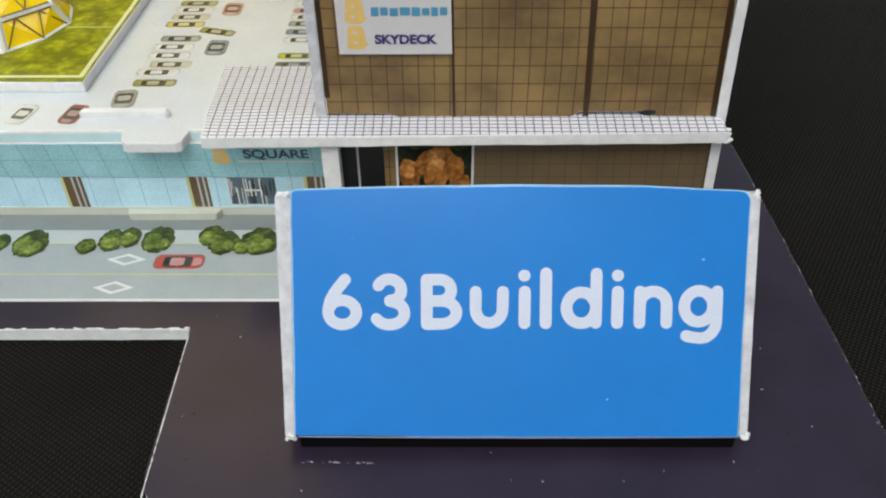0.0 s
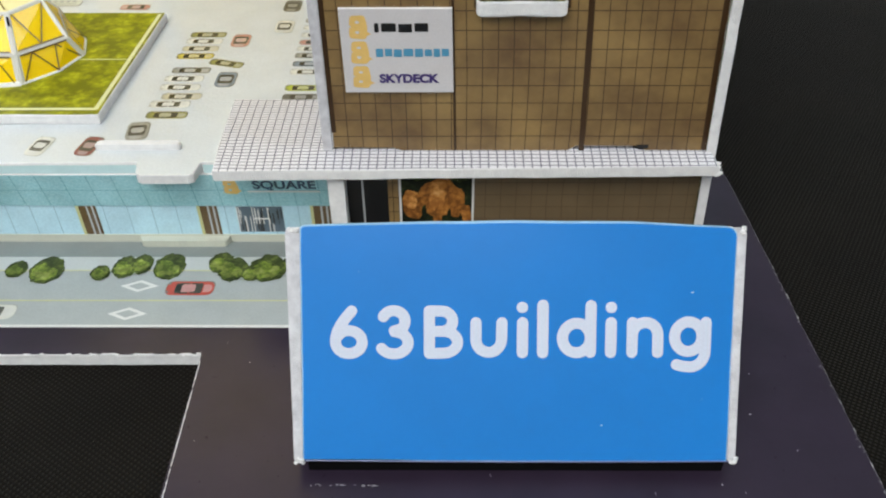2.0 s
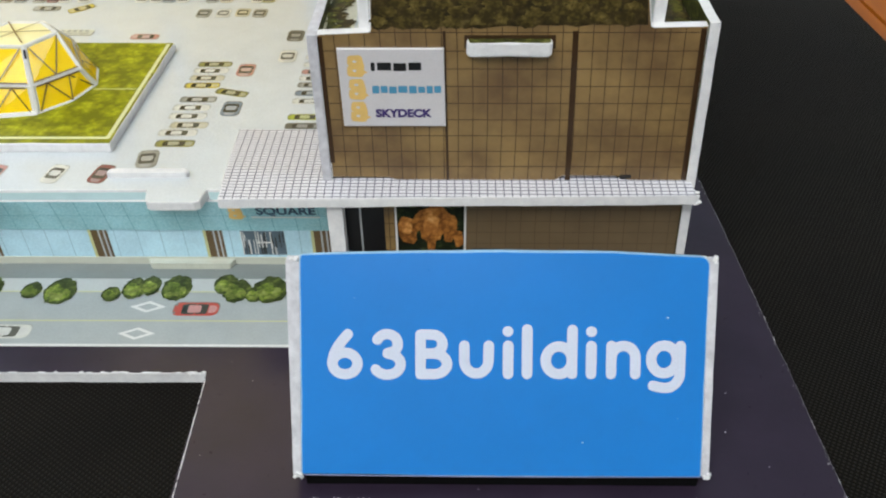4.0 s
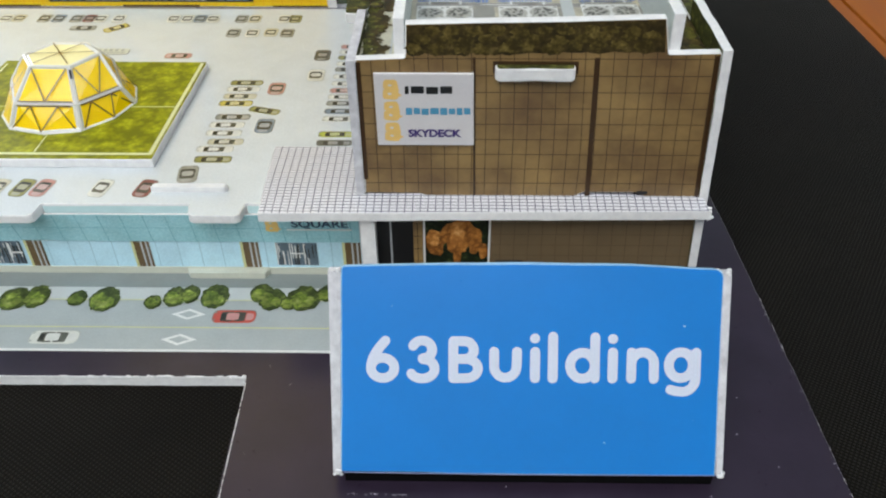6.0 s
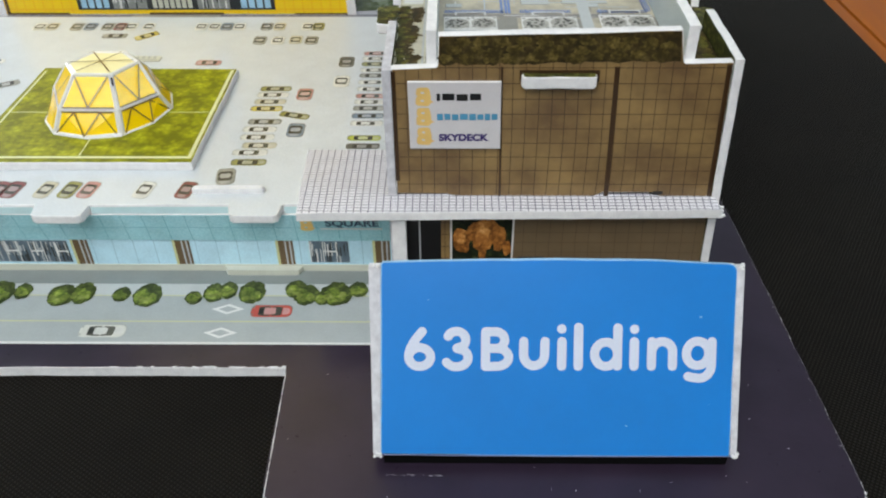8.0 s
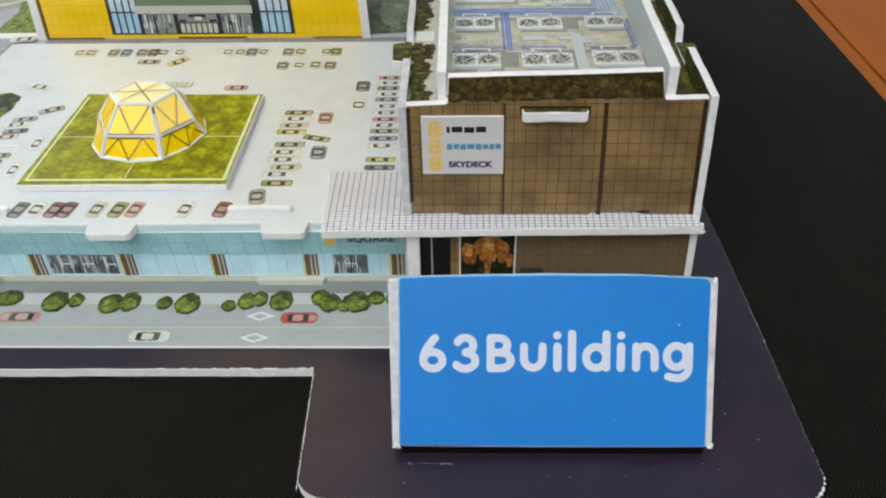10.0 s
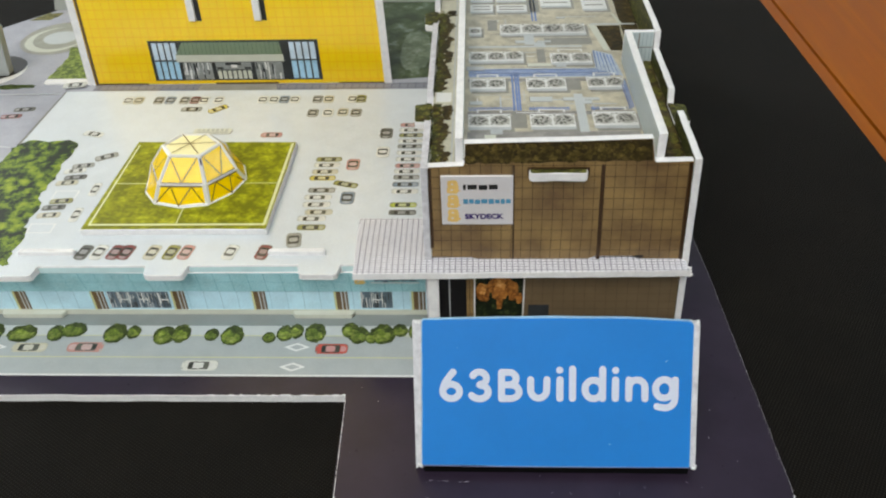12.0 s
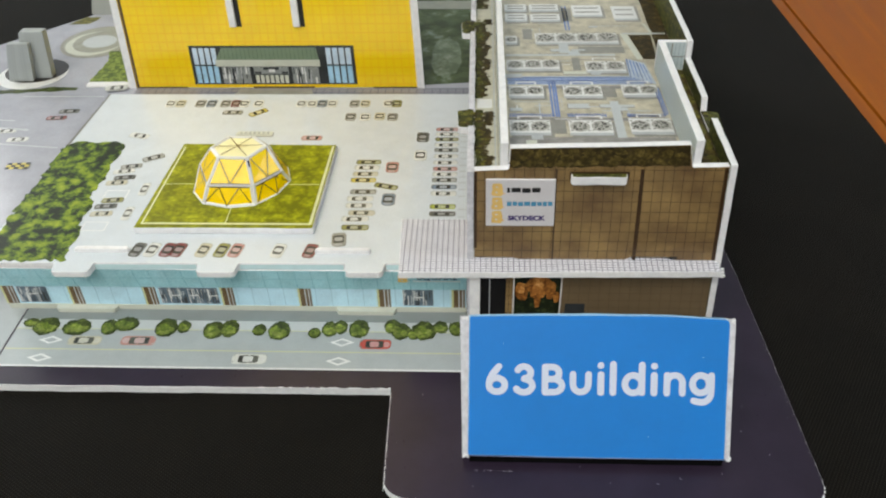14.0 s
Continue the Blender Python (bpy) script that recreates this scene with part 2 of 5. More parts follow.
DOMEYELLOW.node_tree.nodes["Principled BSDF"].inputs["Specular IOR Level"].default_value = 0.2
DOMEPALE = printed("dome_pale_yellow_print", srgb(254, 244, 190), 0.03, 0.30, 2.0, 0.0)
for _m in (DOMEYELLOW, DOMEPALE):
    _m.node_tree.nodes["Principled BSDF"].inputs["Specular IOR Level"].default_value = 0.1
    _m.node_tree.nodes["Principled BSDF"].inputs["Coat Weight"].default_value = 0.5
    _m.node_tree.nodes["Principled BSDF"].inputs["Coat Roughness"].default_value = 0.07
DOMELINE = printed("dome_brown_line", srgb(112, 84, 24), 0.1)
DOMEWHITE = printed("dome_silver_rib", srgb(226, 224, 218), 0.06, 0.3)


def mat_black():
    m = Nodes("black_woven_mat", 0.9)
    m.b.inputs["Specular IOR Level"].default_value = 0.12
    m.b.inputs["Sheen Weight"].default_value, m.b.inputs["Sheen Roughness"].default_value = 0.03, 0.4
    weave = m.n("ShaderNodeTexWave", wave_type="BANDS", bands_direction="X")
    weave.inputs["Scale"].default_value = 4.2
    m.link(m.uv(turn=32), weave.inputs["Vector"])
    other = m.n("ShaderNodeTexWave", wave_type="BANDS", bands_direction="Y")
    other.inputs["Scale"].default_value = 4.2
    m.link(m.uv(turn=32), other.inputs["Vector"])
    h = m.math("MULTIPLY", weave.outputs["Fac"], other.outputs["Fac"])
    base = m.ramp(m.noise(0.25, 4), ((0.3, srgb(9, 7, 5)), (0.7, srgb(13, 10, 7))))
    speck = m.math("GREATER_THAN", m.noise(26, 2), 0.735)
    m.colour(m.mix(speck, m.mix(m.math("MULTIPLY", m.math("MULTIPLY", h, m.noise(0.5, 4)), 0.75, True), base, srgb(50, 46, 38)), srgb(66, 63, 56)))
    m.bump(h, 0.6, 0.0004)
    return m.mat


def wood():
    m = Nodes("orange_varnished_wood", 0.45, coat=0.0)
    m.b.inputs["Specular IOR Level"].default_value = 0.25
    grain = m.noise(0.7, 6, 0.65, m.uv((2.4, 0.12, 1)))
    m.colour(m.ramp(grain, ((0.25, srgb(136, 70, 10)), (0.55, srgb(152, 82, 13)), (0.8, srgb(168, 94, 18)))))
    m.rough(grain, 0.3, 0.5)
    m.bump(grain, 0.15, 0.0003)
    return m.mat


MAT_BLACK, WOOD = mat_black(), wood()
WALLPAINT = printed("cream_wall_paint", srgb(192, 200, 206), 0.03, 0.8, 0.01, 0.0)

# ---- mesh helpers, all in centimetres ----


def mesh_object(name, verts, faces, mats, indices=None, uv=None, parent=None, label=""):
    """One mesh object from centimetre coordinates; uv: a plane coordinate in centimetres for each vertex."""
    me = bpy.data.meshes.new(name)
    me.from_pydata([tuple(c * CM for c in v) for v in verts], [], faces)
    for m in mats:
        me.materials.append(m)
    if indices:
        me.polygons.foreach_set("material_index", indices)
    flat = uv or [v[:2] for v in verts]
    layer = me.uv_layers.new(name="UVMap")
    for loop in me.loops:
        layer.data[loop.index].uv = flat[loop.vertex_index]
    me.update()
    ob = new(name, me)
    if parent:
        ob.parent = parent
    if label:
        tagged(ob, label)
    return ob


def round_corners(points, radii, steps=6):
    """A polygon whose corners are rounded by the radii given."""
    out, n = [], len(points)
    for k, (p, r) in enumerate(zip(points, radii)):
        if not r:
            out.append(tuple(p))
            continue
        p, a, b = Vector(p), Vector(points[k - 1]), Vector(points[(k + 1) % n])
        u, v = (a - p).normalized(), (b - p).normalized()
        half = u.angle(v) / 2
        d = r / math.tan(half)
        c = p + (u + v).normalized() * (r / math.sin(half))
        s, e = p + u * d - c, p + v * d - c
        for j in range(steps + 1):
            w = s.slerp(e, j / steps) if s.length else s
            out.append(tuple(c + w.normalized() * r))
    return out


def ragged(points, step=0.35, amount=0.012, seed=1):
    """A polygon with its long sides split and made slightly uneven, as a hand-punched foam edge is."""
    rnd, out = random.Random(seed), []
    for k, p in enumerate(points):
        q = points[(k + 1) % len(points)]
        length = math.dist(p, q)
        n = max(1, min(60, int(length / step)))
        for j in range(n):
            f = j / n
            x, y = p[0] + (q[0] - p[0]) * f, p[1] + (q[1] - p[1]) * f
            if 0 < j:
                x, y = x + rnd.uniform(-amount, amount), y + rnd.uniform(-amount, amount)
            out.append((x, y))
    return out


def board(name, outline, low, high, face, parent=None, label="", axis="z", back=None, edge=None, warp=None, bevel=0.02):
    """A foam board: printed faces and white cut edges. axis: the way it is thick. The outline lies in the two other axes."""
    n = len(outline)
    c = (sum(p[0] for p in outline) / n, sum(p[1] for p in outline) / n)

    def at(p, h):
        return {"z": (p[0], p[1], h), "y": (p[0], h, p[1]), "x": (h, p[0], p[1])}[axis]

    def inner(p):
        d = math.dist(p, c) or 1
        return (p[0] + (c[0] - p[0]) / d * bevel, p[1] + (c[1] - p[1]) / d * bevel)

    b = min(bevel, (high - low) * 0.3)
    rings = [[at(inner(p), low) for p in outline], [at(p, low + b) for p in outline], [at(p, high - b) for p in outline], [at(inner(p), high) for p in outline]]
    verts = [v for r in rings for v in r]
    uv = [tuple(p) for _ in rings for p in outline]
    if warp:
        verts = [warp(v) for v in verts]
    faces = [tuple(reversed(range(n))), tuple(range(3 * n, 4 * n))]
    idx = [1, 0]
    for r in range(3):
        for k in range(n):
            j = (k + 1) % n
            faces.append((r * n + k, r * n + j, (r + 1) * n + j, (r + 1) * n + k))
            idx.append(2)
    if axis == "y":
        faces = [tuple(reversed(f)) for f in faces]
    return mesh_object(name, verts, faces, [face, back or face, edge or FOAM], idx, uv, parent, label)


def rect(x0, x1, y0, y1):
    return [(x0, y0), (x1, y0), (x1, y1), (x0, y1)]


def sheet(name, outlines, h, mats, parent=None, label="", axis="z", warp=None, indices=None, thick=0.006):
    """Ink on a board: flat thin pieces, each a hair higher than the last."""
    verts, faces, idx, uv = [], [], [], []
    for k, o in enumerate(outlines):
        sign = -1 if axis == "y" else 1
        top = h + sign * thick * (1 + 0.5 * k)
        at = {"z": lambda p, q: (p[0], p[1], q), "y": lambda p, q: (p[0], q, p[1]), "x": lambda p, q: (q, p[0], p[1])}[axis]
        s, n = len(verts), len(o)
        verts += [at(p, top) for p in o]
        uv += [tuple(p) for p in o]
        faces.append(tuple(range(s, s + n)))
        idx.append(indices[k] if indices else 0)
    if warp:
        verts = [warp(v) for v in verts]
    return mesh_object(name, verts, faces, mats, idx, uv, parent, label)


def ellipse(x, y, rx, ry, n=16, wobble=0.0, seed=0, turn=0.0):
    rnd, out = random.Random(seed), []
    for k in range(n):
        a = 2 * math.pi * k / n
        r = 1 + rnd.uniform(-wobble, wobble)
        u, v = rx * r * math.cos(a), ry * r * math.sin(a)
        out.append((x + u * math.cos(turn) - v * math.sin(turn), y + u * math.sin(turn) + v * math.cos(turn)))
    return out


def thing(name, label, category, place=(0, 0, 0), group="", kind=""):
    ob = new(name)
    ob.empty_display_size = 0.005
    return tagged(ob, label, category, group, kind)


# ---- the room, the table and the mat ----
def room_wall(name, x0, x1, y0, y1, z0, z1):
    ob = board(name, rect(x0, x1, y0, y1), z0, z1, WALLPAINT, edge=WALLPAINT)
    return tagged(ob, "plain cream painted room wall", "wall", kind="structure")


room_wall("wall_west", -182, -172, -182, 182, -75, 160)
room_wall("wall_east", 172, 182, -182, 182, -75, 160)
room_wall("wall_south", -172, 172, -182, -172, -75, 160)
room_wall("wall_north", -172, 172, 172, 182, -75, 160)
tagged(room_wall("ceiling", -182, 182, -182, 182, 160, 170), "plain cream ceiling", "ceiling")
tagged(room_wall("floor", -182, 182, -182, 182, -85, -75), "plain room floor", "floor")

table = thing("wooden_table", "orange varnished wooden table under a black mat", "table")
board("plank", [(-70, -60), (16.85, -60), (12.33, 70), (-70, 70)], -3.4, -0.42, WOOD, table, edge=WOOD, bevel=0.08)
board("plank", [(16.95, -60), (27, -60), (27, 70), (12.43, 70)], -3.4, -0.42, WOOD, table, edge=WOOD, bevel=0.08)
board("plank", rect(27.08, 60, -60, 70), -3.4, -0.42, WOOD, table, edge=WOOD, bevel=0.08)
for lx in (-66, 56):
    for ly in (-56, 66):
        board("leg", rect(lx - 3, lx + 3, ly - 3, ly + 3), -75, -3.4, WOOD, table, edge=WOOD, bevel=0.2)
tagged(board("table_mat", [(-60, -50), (15.8, -50), (11.9, 62), (-60, 62)], -0.42, -0.25, MAT_BLACK, edge=MAT_BLACK, bevel=0.04), "black woven mat lying on a wooden table", "mat")

# ---- the base board ----
base = thing("model_base", "dark purple glossy foam base board of a paper model", "model base")
outline = round_corners(
    [(-28.3, 2.23), (-4.07, 2.32), (-4.02, -1.02), (6.25, -1.04), (6.10, 4.2), (6.01, 6.8), (5.9, 9.0), (5.9, 25.6), (-17.9, 25.4), (-22.5, 20.4), (-27.9, 12)],
    [0, 0, 0.65, 0.65, 0, 0, 0, 0, 0, 0, 0],
)
board("base_board", ragged(outline, 0.3, 0.008, 3), -0.25, 0.0, BASE, base, "dark purple printed board with white cut edges", bevel=0.009)
for k in range(52):
    rnd = random.Random(340 + k)
    if k < 20:
        y = 2.1 - 0.15 * k
        x, w, d = -4.062 + 0.085 * (2.3 - y) / 3.3, 0.008, rnd.uniform(0.05, 0.16)
    elif k < 40:
        y = rnd.uniform(-0.5, 5.0)
        x, w, d = 6.215 - 0.028 * y, 0.004, rnd.uniform(0.008, 0.03)
    else:
        a = radians(rnd.uniform(-85, -5))
        x, y, w, d = 5.585 + 0.645 * math.cos(a), -0.38 + 0.645 * math.sin(a), rnd.uniform(0.012, 0.03), rnd.uniform(0.02, 0.05)
    board("worn_edge", ellipse(x, y, w, d, 7, 0.35, k), -0.02, rnd.uniform(0.003, 0.008), FOAM, base, bevel=0.003)
for k in range(26):
    rnd = random.Random(300 + k)
    x = -4.1 - 3.6 * rnd.random() ** 1.6
    chip = ellipse(x, 2.318 + rnd.uniform(-0.012, 0.012), rnd.uniform(0.03, 0.10), rnd.uniform(0.008, 0.02), 9, 0.4, k)
    board("frayed_chip", chip, -0.05, rnd.uniform(0.006, 0.03), FOAM, base, bevel=0.004)

# ---- the printed road in front ----
road = tagged(board("road", rect(-15.05, -1.9, 2.95, 6.5), 0.001, 0.014, GREYROAD, edge=WHITE, bevel=0.004), "light grey printed road sheet on the base board", "road", kind="structure")
side_road = tagged(board("side_road", rect(-28.2, -15.12, 2.9, 11.8), 0.001, 0.014, GREYROAD, edge=WHITE, bevel=0.004), "light grey printed side road sheet", "road", kind="structure")
sheet("road_edge_line", [rect(-15.05, -1.9, 2.95, 3.0)], 0.014, [WHITE], road, "white printed border")
sheet("centre_line", [rect(-15.05, -1.9, 3.595, 3.625)], 0.014, [YELLOWLINE], road, "pale yellow printed centre line")
sheet("pavement_strip", [rect(-15.05, -1.9, 4.42, 6.5)], 0.014, [PAVE], road, "pale printed pavement")
# darker grey paints the building's shadow onto the pavement by the wall
sheet("pavement_shade", [rect(-15.05, -1.9, 4.80, 6.5)], 0.020, [SHADEPAVE], road, "pavement beside the wall with the building's shadow painted in")
sheet("kerb_line", [rect(-15.05, -1.9, 4.40, 4.425)], 0.020, [YELLOWLINE], road)


def diamond(x, y, parent, w=0.35, h=0.16, t=0.065):
    o = [(x - w, y), (x, y - h), (x + w, y), (x, y + h)]
    i = [(x - w + 2.2 * t, y), (x, y - h + t), (x + w - 2.2 * t, y), (x, y + h - t)]
    v, f = [(*p, 0.022) for p in o + i], [(k, (k + 1) % 4, 4 + (k + 1) % 4, 4 + k) for k in range(4)]
    mesh_object("road_diamond", v, f, [WHITE], parent=parent)


for dx, dy in ((-5.58, 3.99), (-5.59, 3.27), (-13.86, 3.96), (-13.9, 3.27)):
    diamond(dx, dy, road)
diamond(-16.3, 4.5, side_road)

CARS = {
    "red": srgb(196, 84, 72), "darkred": srgb(136, 74, 74), "white": srgb(214, 214, 206), "olive": srgb(148, 146, 84), "yellow": srgb(204, 186, 84),
    "grey": srgb(152, 152, 144), "dark": srgb(98, 98, 92), "blue": srgb(122, 138, 154), "tan": srgb(196, 190, 164), "lime": srgb(178, 186, 70), "pink": srgb(192, 138, 130),
}
CARMATS = {k: printed(k + "_car_print", c, 0.1, scale=6) for k, c in CARS.items()}
CARROOF = {k: printed(k + "_car_roof_print", tuple(v + (0.62 - v) * 0.38 for v in c[:3]) + (1,), 0.08, scale=6) for k, c in CARS.items()}
CARMESH = {}


def car_mesh(colour, length, width):
    """A car as printed from above: outline offset as a painted shadow, body, bonnet, windscreen, roof, rear window and
    lamps, one thin piece over the other.
    """
    key = (colour, length, width)
    if key not in CARMESH:
        a, b = length / 2, width / 2
        pale = colour in ("white", "tan", "pink")
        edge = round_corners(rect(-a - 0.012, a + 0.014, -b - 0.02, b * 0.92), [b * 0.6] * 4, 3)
        body = round_corners(rect(-a, a, -b, b), [b * 0.7, b * 0.55, b * 0.55, b * 0.7], 3)
        bonnet = round_corners(rect(-a * 0.92, -a * 0.56, -b * 0.56, b * 0.56), [b * 0.4, 0.01, 0.01, b * 0.4], 3)
        cabin = round_corners([(-a * 0.52, -b * 0.74), (a * 0.30, -b * 0.82), (a * 0.64, -b * 0.70), (a * 0.64, b * 0.70), (a * 0.30, b * 0.82), (-a * 0.52, b * 0.74)], [b * 0.2] * 6, 2)
        roof = round_corners([(-a * 0.22, -b * 0.54), (a * 0.36, -b * 0.60), (a * 0.36, b * 0.60), (-a * 0.22, b * 0.54)], [b * 0.22] * 4, 3)
        pillar = [rect(-a * 0.02, a * 0.05, q * b * 0.70 - b * 0.12, q * b * 0.70 + b * 0.12) for q in (-1, 1)]
        lamp = [rect(a * 0.86, a * 0.96, q * b * 0.62 - b * 0.16, q * b * 0.62 + b * 0.16) for q in (-1, 1)]
        shade = rect(a * 0.40, a * 0.60, -b * 0.5, b * 0.45)
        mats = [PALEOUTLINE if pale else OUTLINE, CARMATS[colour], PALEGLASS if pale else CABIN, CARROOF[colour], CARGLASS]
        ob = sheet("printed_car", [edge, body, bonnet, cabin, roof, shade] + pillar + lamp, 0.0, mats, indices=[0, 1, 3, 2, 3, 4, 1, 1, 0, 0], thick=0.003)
        CARMESH[key] = ob.data
        bpy.data.objects.remove(ob)
    return CARMESH[key]


def car(parent, x, y, z, colour, turn=0.0, length=0.78, width=0.30):
    ob = new("printed_car", car_mesh(colour, length, width))
    ob.parent = parent
    ob.matrix_basis = pose(x * CM, y * CM, z * CM, 0, 0, turn)


def tree(parent, x, y, z, r, seed, mat, squash=1.0):
    """A street tree printed from above: an uneven crown with shade painted at the back and lit clumps painted in front.
    """
    rnd = random.Random(seed)
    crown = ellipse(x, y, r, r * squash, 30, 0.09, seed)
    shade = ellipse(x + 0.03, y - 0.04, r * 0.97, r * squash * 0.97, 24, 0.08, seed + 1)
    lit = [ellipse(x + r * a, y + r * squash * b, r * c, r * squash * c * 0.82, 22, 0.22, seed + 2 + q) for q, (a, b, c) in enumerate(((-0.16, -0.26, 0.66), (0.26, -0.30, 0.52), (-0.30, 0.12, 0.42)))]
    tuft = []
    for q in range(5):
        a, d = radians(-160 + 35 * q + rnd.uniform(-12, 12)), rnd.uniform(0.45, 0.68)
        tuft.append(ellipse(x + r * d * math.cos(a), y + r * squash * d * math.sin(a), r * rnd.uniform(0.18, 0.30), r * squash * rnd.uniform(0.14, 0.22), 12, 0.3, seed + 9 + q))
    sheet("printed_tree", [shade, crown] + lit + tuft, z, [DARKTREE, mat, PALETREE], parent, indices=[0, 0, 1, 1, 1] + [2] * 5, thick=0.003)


for k, (tx, ty, r, ry) in enumerate((
    (-14.72, 4.66, 0.23, 0.17), (-14.22, 4.52, 0.37, 0.36), (-13.31, 4.49, 0.40, 0.33), (-12.37, 4.51, 0.24, 0.30), (-11.92, 4.63, 0.36, 0.28), (-10.71, 4.50, 0.31, 0.37), (-10.21, 4.55, 0.19, 0.24),
    (-9.32, 4.43, 0.30, 0.35), (-8.88, 4.50, 0.27, 0.33), (-8.02, 4.46, 0.19, 0.23), (-7.44, 4.43, 0.31, 0.37), (-6.42, 4.36, 0.17, 0.20), (-6.00, 4.52, 0.22, 0.30), (-5.70, 4.60, 0.19, 0.27), (-5.18, 4.54, 0.29, 0.36),
    (-4.22, 4.64, 0.24, 0.28), (-3.98, 4.46, 0.27, 0.32), (-3.62, 4.36, 0.17, 0.21), (-3.33, 4.49, 0.34, 0.37), (-2.86, 4.64, 0.20, 0.24), (-2.42, 4.58, 0.21, 0.28),
)):
    tree(road, tx, ty, 0.022 + 0.0013 * (k % 7), r, 40 + 3 * k, TREE, ry / r)
car(road, -4.64, 3.93, 0.016, "red", 180, 0.86, 0.36)
car(road, -8.05, 3.31, 0.016, "white", 180, 0.95, 0.36)
car(road, -11.35, 3.97, 0.016, "pink", 0, 0.98, 0.36)
car(road, -12.88, 3.95, 0.016, "tan", 180, 0.95, 0.34)

# ---- the low shopping block with its parking deck ----
mall = thing("low_shopping_block", "low paper model block with teal fascia and parking deck roof", "model building")
ZD = 1.96
FRONT = 5.28
board("front_wall", ragged(rect(-15.6, -2.12, 0.0, 0.90), 0.8, 0.004, 5), FRONT, FRONT + 0.2, PANE, mall, "pale blue printed window band", axis="y")
board("plinth", rect(-15.6, -2.14, 0.0, 0.2), FRONT - 0.02, FRONT, CREAM, mall, "cream printed plinth", axis="y", edge=CREAM, bevel=0.01)
for x0, x1 in ((-5.82, -4.22), (-14.1, -12.4)):
    o = round_corners([(x0, FRONT - 0.18), (x1, FRONT - 0.18), (x1 + 0.08, FRONT - 0.02), (x0 - 0.08, FRONT - 0.02)], [0.06, 0.06, 0, 0], 3)
    board("floor_tab", o, 0.02, 0.17, CREAM, mall, "cream foam tab", edge=CREAM)


def slanted(v):
    """The fascia leans out towards its top."""
    return (v[0], v[1] - 0.24 * (v[2] - 0.84) / 0.92, v[2])


board("fascia", ragged(rect(-15.65, -2.1, 0.90, 1.75), 0.7, 0.004, 6), FRONT - 0.02, FRONT + 0.16, TEAL, mall, "teal printed fascia panel", axis="y", warp=slanted)
for px in (-2.36, -4.49, -6.77, -9.02, -11.28, -13.48, -15.45):
    w = 0.19
    sheet("pillar", [rect(px - w, px + w, 0.2, 0.90), rect(px + w * 0.0, px + w * 0.2, 0.2, 0.90), rect(px + w * 0.55, px + w * 0.75, 0.2, 0.90), rect(px - w, px - w * 0.7, 0.2, 0.90)],
          FRONT, [BRONZE, SILVER, YELLOWLINE], mall, axis="y", indices=[0, 1, 1, 2])
for x0, x1 in ((-3.95, -3.08), (-11.0, -9.3), (-15.2, -14.3)):
    n = max(3, round((x1 - x0) / 0.28))
    step = (x1 - x0) / n
    panes, kinds = [rect(x0, x1, 0.26, 0.86)], [0]
    for k in range(n):
        a, rnd = x0 + k * step, random.Random(k + round(10 * x0))
        # random streaks paint reflections in the glass; the door bars follow
        for q in range(9):
            c = a + step * rnd.random() * 0.95
            low = rnd.choice((0.27, 0.27, 0.45, 0.58))
            panes.append(rect(c, c + rnd.uniform(0.012, 0.04), low, min(0.84, low + rnd.uniform(0.15, 0.5)))); kinds.append(rnd.choice((1, 2, 3, 3)))
        panes.append(rect(a, a + 0.02, 0.27, 0.85)); kinds.append(1)
        if k % 2:
            panes.append(rect(a + 0.02, a + step, 0.56, 0.60)); kinds.append(1)
    doors = sheet("glass_entrance", panes[:1], FRONT, [DOORGLASS], mall, "dark printed glass doors with white bars and painted reflection streaks", axis="y", thick=0.001)
    for k, (pane, kind) in enumerate(zip(panes[1:], kinds[1:])):
        sheet("door_bar_streak", [pane], FRONT - 0.0015 - 0.0004 * k, [(WHITE, SILVER, DARKGLASS)[kind - 1]], doors, axis="y", thick=0.001)

deck_outline = [(-15.9, 5.03)]
for x0, x1 in ((-13.58, -12.5), (-9.54, -8.44), (-5.44, -4.38)):
    y = 5.01 + 0.009 * (x0 + 15)
    deck_outline += [(x0 - 0.03, y + 0.02), (x0 + 0.03, y - 0.32), (x0 + 0.12, y - 0.38), (x1 - 0.12, y - 0.38), (x1 - 0.03, y - 0.32), (x1 + 0.03, y + 0.03)]
deck_outline += [(-1.96, 5.13), (-1.96, 14.85), (-15.55, 14.85)]
deck = board("parking_deck", ragged(deck_outline, 0.5, 0.006, 8), ZD - 0.2, ZD, DECK, mall, "pale grey printed parking deck with white cut edges")
for x0, x1 in ((-12.44, -9.60), (-8.38, -5.50), (-4.32, -3.2)):
    board("fascia_fold", ragged(rect(x0, x1, ZD - 0.2, ZD - 0.03), 0.5, 0.006, round(-x0)), 4.985, 4.99, CYANFOLD, mall, "pale cyan folded top of the fascia", axis="y", edge=CYANFOLD, bevel=0.001, warp=lambda v: (v[0], v[1] + 0.009 * (v[0] + 15), v[2]))
for x0, x1 in ((-13.2, -11.62), (-6.36, -4.8)):
    o = round_corners(rect(x0, x1, 5.50, 5.66), [0.07] * 4, 4)
    board("wall_tab", o, ZD - 0.05, ZD + 0.12, FOAM, mall, "white foam tab poking through the deck", bevel=0.04)

